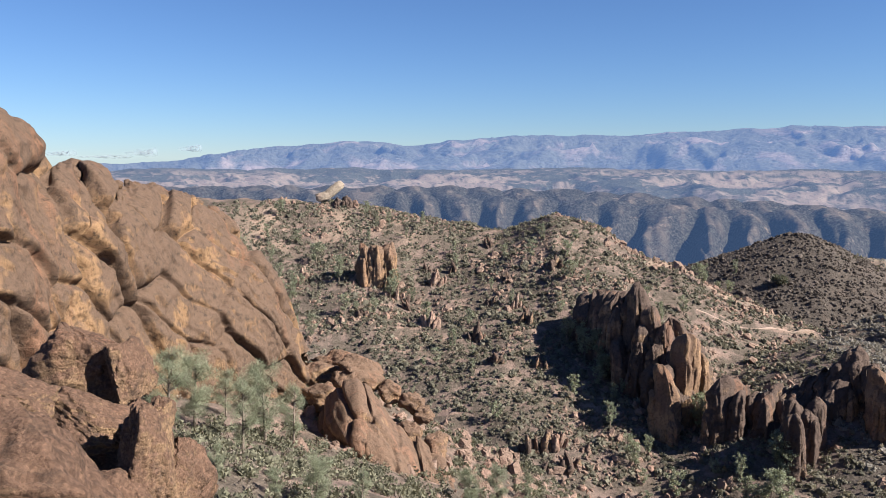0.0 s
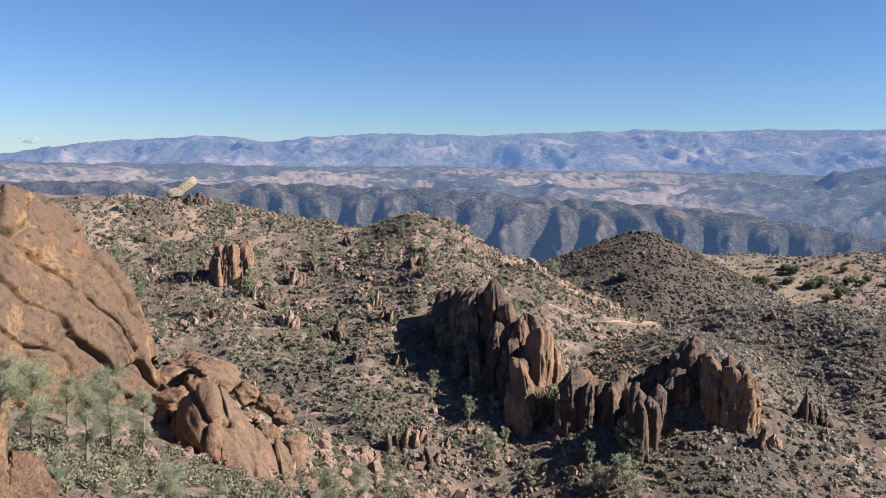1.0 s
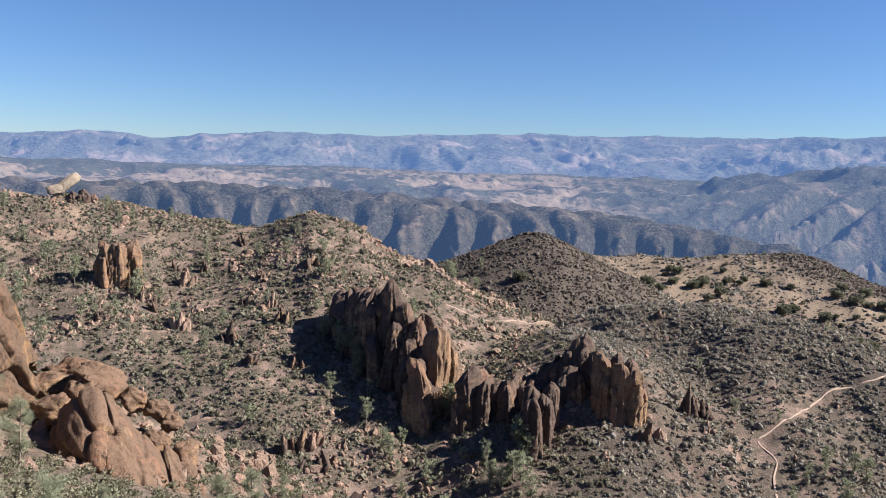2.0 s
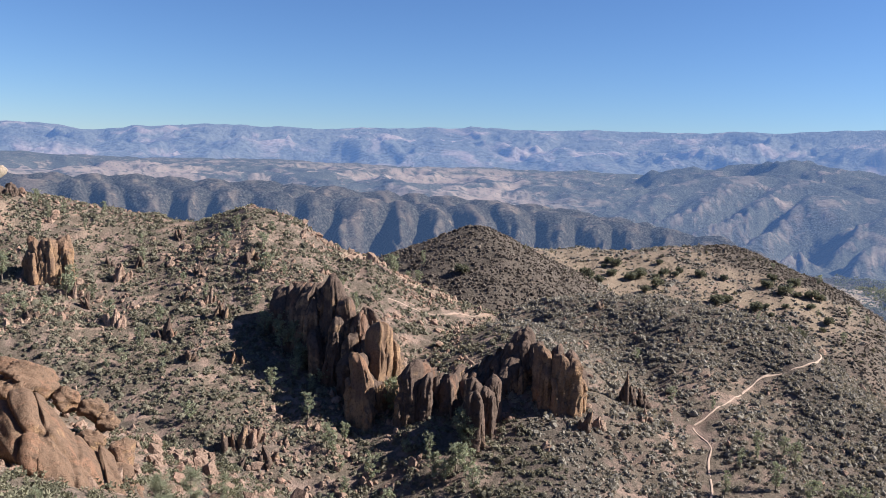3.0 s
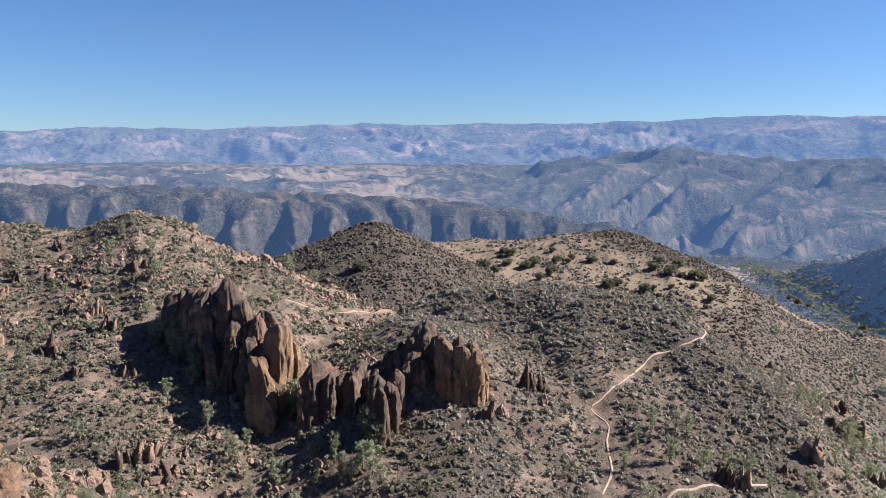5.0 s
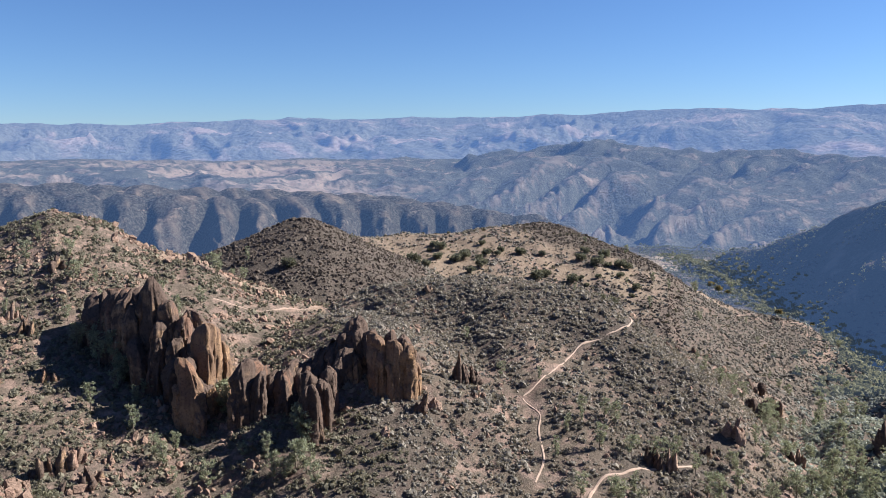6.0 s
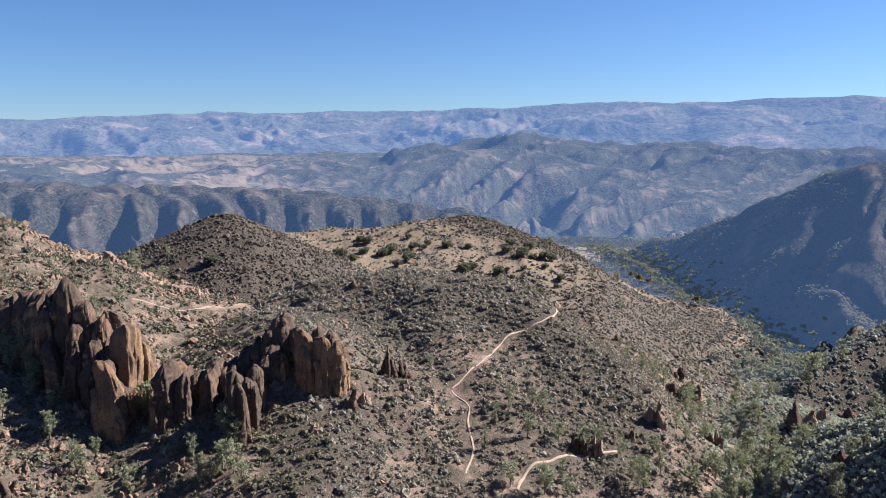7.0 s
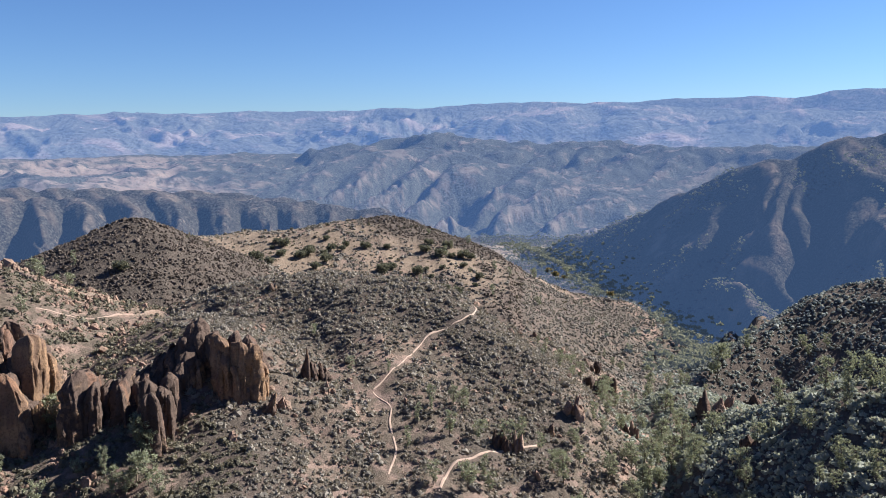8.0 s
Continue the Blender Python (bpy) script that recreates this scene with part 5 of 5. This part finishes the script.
def shrub_stuff(name, x, y, size, tufts, count, material, label, rng, category="shrubs", lift=0.35, fine=1.0, dome=0.0):
    z = height(x, y)
    n = len(x)
    k = tufts
    off = rng.normal(0, 1, (n, k, 3))
    off /= np.linalg.norm(off, axis=2, keepdims=True)
    off[:, :, 2] = np.abs(off[:, :, 2]) * 0.75
    c = np.stack([x, y, z], 1)[:, None, :] + off * (size[:, None, None] * rng.uniform(0.45, 0.95, (n, k, 1))) * 0.62
    c[:, :, 2] += (size * lift * 0.3)[:, None]
    c = c.reshape(-1, 3)
    o = np.repeat(off.reshape(-1, 3), count, axis=0)
    m = len(o)
    s = np.repeat(np.repeat(size, k), count)[:, None]
    base = np.repeat(c, count, axis=0) + rng.normal(0, 0.10, (m, 3)) * s
    u = o + rng.normal(0, 0.75, (m, 3)) + np.array([0, 0, 0.45])
    u /= np.linalg.norm(u, axis=1)[:, None]
    w = np.cross(u, rng.normal(0, 1, (m, 3)))
    w /= np.maximum(np.linalg.norm(w, axis=1), 1e-6)[:, None]
    q = s * fine * rng.uniform(0.22, 0.46, (m, 1))
    v = np.stack([base - w * q * 0.7 - u * q * 0.4, base + w * q * 0.7 - u * q * 0.4, base + u * q], 1).reshape(-1, 3)
    f = np.arange(m * 3).reshape(-1, 3)
    if dome:
        a = np.arange(5) * pi / 2.5 + rng.uniform(0, 6.28, (n, 1))
        rings = [np.stack([np.cos(a + o) * k, np.sin(a + o) * k, h + 0 * a], 2) * rng.uniform(0.6, 1.25, (n, 5, 1)) for o, k, h in ((0, 0.66, -0.12), (0.5, 0.50, 0.34))]
        tip = np.stack([rng.normal(0, 0.10, n), rng.normal(0, 0.10, n), rng.uniform(0.46, 0.66, n)], 1)[:, None, :]
        body = np.concatenate([*rings, tip], 1) * (size * dome)[:, None, None] + np.stack([x, y, z], 1)[:, None, :]
        i, j = np.arange(5), (np.arange(5) + 1) % 5
        tri = np.concatenate([np.stack([i, j, i + 5], 1), np.stack([j, j + 5, i + 5], 1), np.stack([i + 5, j + 5, 0 * i + 10], 1)])
        f = np.vstack([f, (tri[None] + (np.arange(n) * 11)[:, None, None]).reshape(-1, 3) + len(v)])
        v = np.vstack([v, body.reshape(-1, 3)])
    ob = mesh_object(name, v, f, material, smooth=False)
    return tagged(ob, label, category, kind="stuff")


x, y, rng = scatter(6500, 80, 30, 105, -33, 40)
ok = keep_shrub(x, y, rng)
x, y = x[ok], y[ok]
shrub_stuff("near_brush", x, y, rng.uniform(0.4, 1.3, len(x)), 11, 6, BRUSH, "grey-green brush on the slope below the lookout", rng, fine=0.42)
x, y, rng = scatter(4600, 79, 30, 105, -33, 40)
ok = keep_shrub(x, y, rng)
x, y = x[ok], y[ok]
shrub_stuff("near_dry_brush", x, y, rng.uniform(0.3, 0.9, len(x)), 6, 6, DRY, "pale dry brush and dead twigs on the slope", rng, fine=0.42)
x, y, rng = scatter(80000, 81, 105, 325)
ok = keep_shrub(x, y, rng)
x, y = x[ok], y[ok]
size = np.clip(rng.lognormal(0.0, 0.40, len(x)), 0.45, 2.6)
far_right = np.degrees(np.arctan2(x, y)) + 4 * fbm(x / 30, y / 30, 0, 2, 88) > 58
brown = ~far_right & (np.degrees(np.arctan2(x, y)) + 5 * fbm(x / 25, y / 25, 2, 3, 89) > 27)
left = ~far_right & ~brown
shrub_stuff("chaparral", x[left], y[left], size[left], 8, 2, SHRUB, "grey-green chaparral bushes between the rocks", rng, fine=0.60, dome=0.74)
shrub_stuff("chamise_scrub", x[brown], y[brown], size[brown], 8, 2, CHAMISE, "dark brown chamise bushes covering the trail slope", rng, fine=0.60, dome=0.74)
shrub_stuff("green_brush", x[far_right], y[far_right], size[far_right] * 1.1, 8, 2, GREEN, "green oak scrub covering the shaded spurs", rng, fine=0.60, dome=0.78)
x, y, rng = scatter(18000, 83, 105, 325)
ok = keep_shrub(x, y, rng)
x, y = x[ok], y[ok]
shrub_stuff("dry_scrub", x, y, rng.uniform(0.4, 1.0, len(x)), 3, 3, DRY, "pale grey-brown dry brush between the bushes", rng)
x, y, rng = scatter(74000, 82, 325, 640, 13, 78)
ok = keep_shrub(x, y, rng)
x, y = x[ok], y[ok]
size = np.clip(rng.lognormal(0.26, 0.32, len(x)), 0.8, 3.2)
green = np.degrees(np.arctan2(x, y)) + 2 * fbm(x / 30, y / 30, 0, 2, 90) > 60.5
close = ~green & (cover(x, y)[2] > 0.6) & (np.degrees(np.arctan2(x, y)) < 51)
thin_slope = ~green & ~close
shrub_stuff("far_chaparral", x[thin_slope], y[thin_slope], size[thin_slope], 3, 1, CHAMISE, "low grey-brown bushes on the hills further off", rng, fine=0.7, dome=0.85)
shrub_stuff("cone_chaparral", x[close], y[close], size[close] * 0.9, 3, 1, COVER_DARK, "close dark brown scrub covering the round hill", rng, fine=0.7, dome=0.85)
shrub_stuff("far_green_brush", x[green], y[green], size[green] * 0.9, 3, 1, SHADE_GREEN, "grey-green brush on the spur, its shade painted into the colour", rng, fine=0.7, dome=0.85)
x, y, rng = scatter(900, 86, 420, 552, 26, 57)
shrub_stuff("meadow_brush", x, y, np.clip(rng.lognormal(-0.05, 0.45, len(x)), 0.4, 2.4), 5, 4, SHRUB, "scattered dark bushes on the dry grass", rng)
rng = np.random.default_rng(87)
line = np.array([polar(b, r) for b, r, _z in CREEK[6:13]])
k = rng.uniform(0, len(line) - 1.001, 2200)
i = k.astype(int)
spot = line[i] + (line[i + 1] - line[i]) * (k - i)[:, None] + rng.normal(0, 14, (len(k), 2))
# the third colour is painted haze, emitted by the creek trees' leaves
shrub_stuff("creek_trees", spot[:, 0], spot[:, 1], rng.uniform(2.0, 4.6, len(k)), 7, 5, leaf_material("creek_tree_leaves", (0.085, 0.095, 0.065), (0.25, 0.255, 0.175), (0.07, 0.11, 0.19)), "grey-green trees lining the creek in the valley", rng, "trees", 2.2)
x, y, rng = scatter(20000, 84, 640, 1450, 48, 78)
ok = fbm(x / 70, y / 70, 0, 3, 85) + 0.6 * smooth01(-height(x, y), 40, 150) > 0.28
x, y = x[ok], y[ok]
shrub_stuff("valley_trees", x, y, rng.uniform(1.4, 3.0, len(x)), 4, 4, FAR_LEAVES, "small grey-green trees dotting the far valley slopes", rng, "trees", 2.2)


def rubble_stuff(name, x, y, size, material, label, rng):
    """Jagged little rocks half sunk in the slope."""
    z = height(x, y)
    t = (1 + sqrt(5)) / 2
    ico = np.array([(-1, t, 0), (1, t, 0), (-1, -t, 0), (1, -t, 0), (0, -1, t), (0, 1, t), (0, -1, -t), (0, 1, -t), (t, 0, -1), (t, 0, 1), (-t, 0, -1), (-t, 0, 1)]) / 1.9
    tri = np.array([(0, 11, 5), (0, 5, 1), (0, 1, 7), (0, 7, 10), (0, 10, 11), (1, 5, 9), (5, 11, 4), (11, 10, 2), (10, 7, 6), (7, 1, 8), (3, 9, 4), (3, 4, 2), (3, 2, 6), (3, 6, 8), (3, 8, 9), (4, 9, 5), (2, 4, 11), (6, 2, 10), (8, 6, 7), (9, 8, 1)])
    n = len(x)
    v = ico[None] * rng.uniform(0.6, 1.25, (n, 12, 1)) * size[:, None, None] * np.stack([rng.uniform(0.5, 0.9, n), rng.uniform(0.5, 0.9, n), rng.uniform(0.5, 1.15, n)], 1)[:, None, :]
    a = rng.uniform(0, 6.28, n)
    ca, sa = np.cos(a)[:, None], np.sin(a)[:, None]
    v = np.stack([v[:, :, 0] * ca - v[:, :, 1] * sa, v[:, :, 0] * sa + v[:, :, 1] * ca, v[:, :, 2]], 2)
    v[:, :, 0] += v[:, :, 2] * rng.uniform(-0.4, 0.4, (n, 1))
    v += np.stack([x, y, z], 1)[:, None, :]
    f = tri[None] + (np.arange(n) * 12)[:, None, None]
    return tagged(mesh_object(name, v.reshape(-1, 3), f.reshape(-1, 3), material, smooth=False), label, "rocks", kind="stuff")


x, y, rng = scatter(34000, 91, 60, 330, -20, 62)
ok = fbm(x / 22, y / 22, 0.6, 3, 92) > 0.08
x, y = x[ok], y[ok]
ok = ~near_trail(x, y, 3.6) & ((np.degrees(np.arctan2(x, y)) < 27) | (rng.uniform(0, 1, len(x)) < 0.12))
x, y = x[ok], y[ok]
rubble_stuff("rubble", x, y, np.clip(rng.lognormal(-0.62, 0.55, len(x)), 0.25, 2.6), ROCK_PALE, "pale jagged rocks strewn over the slope", rng)
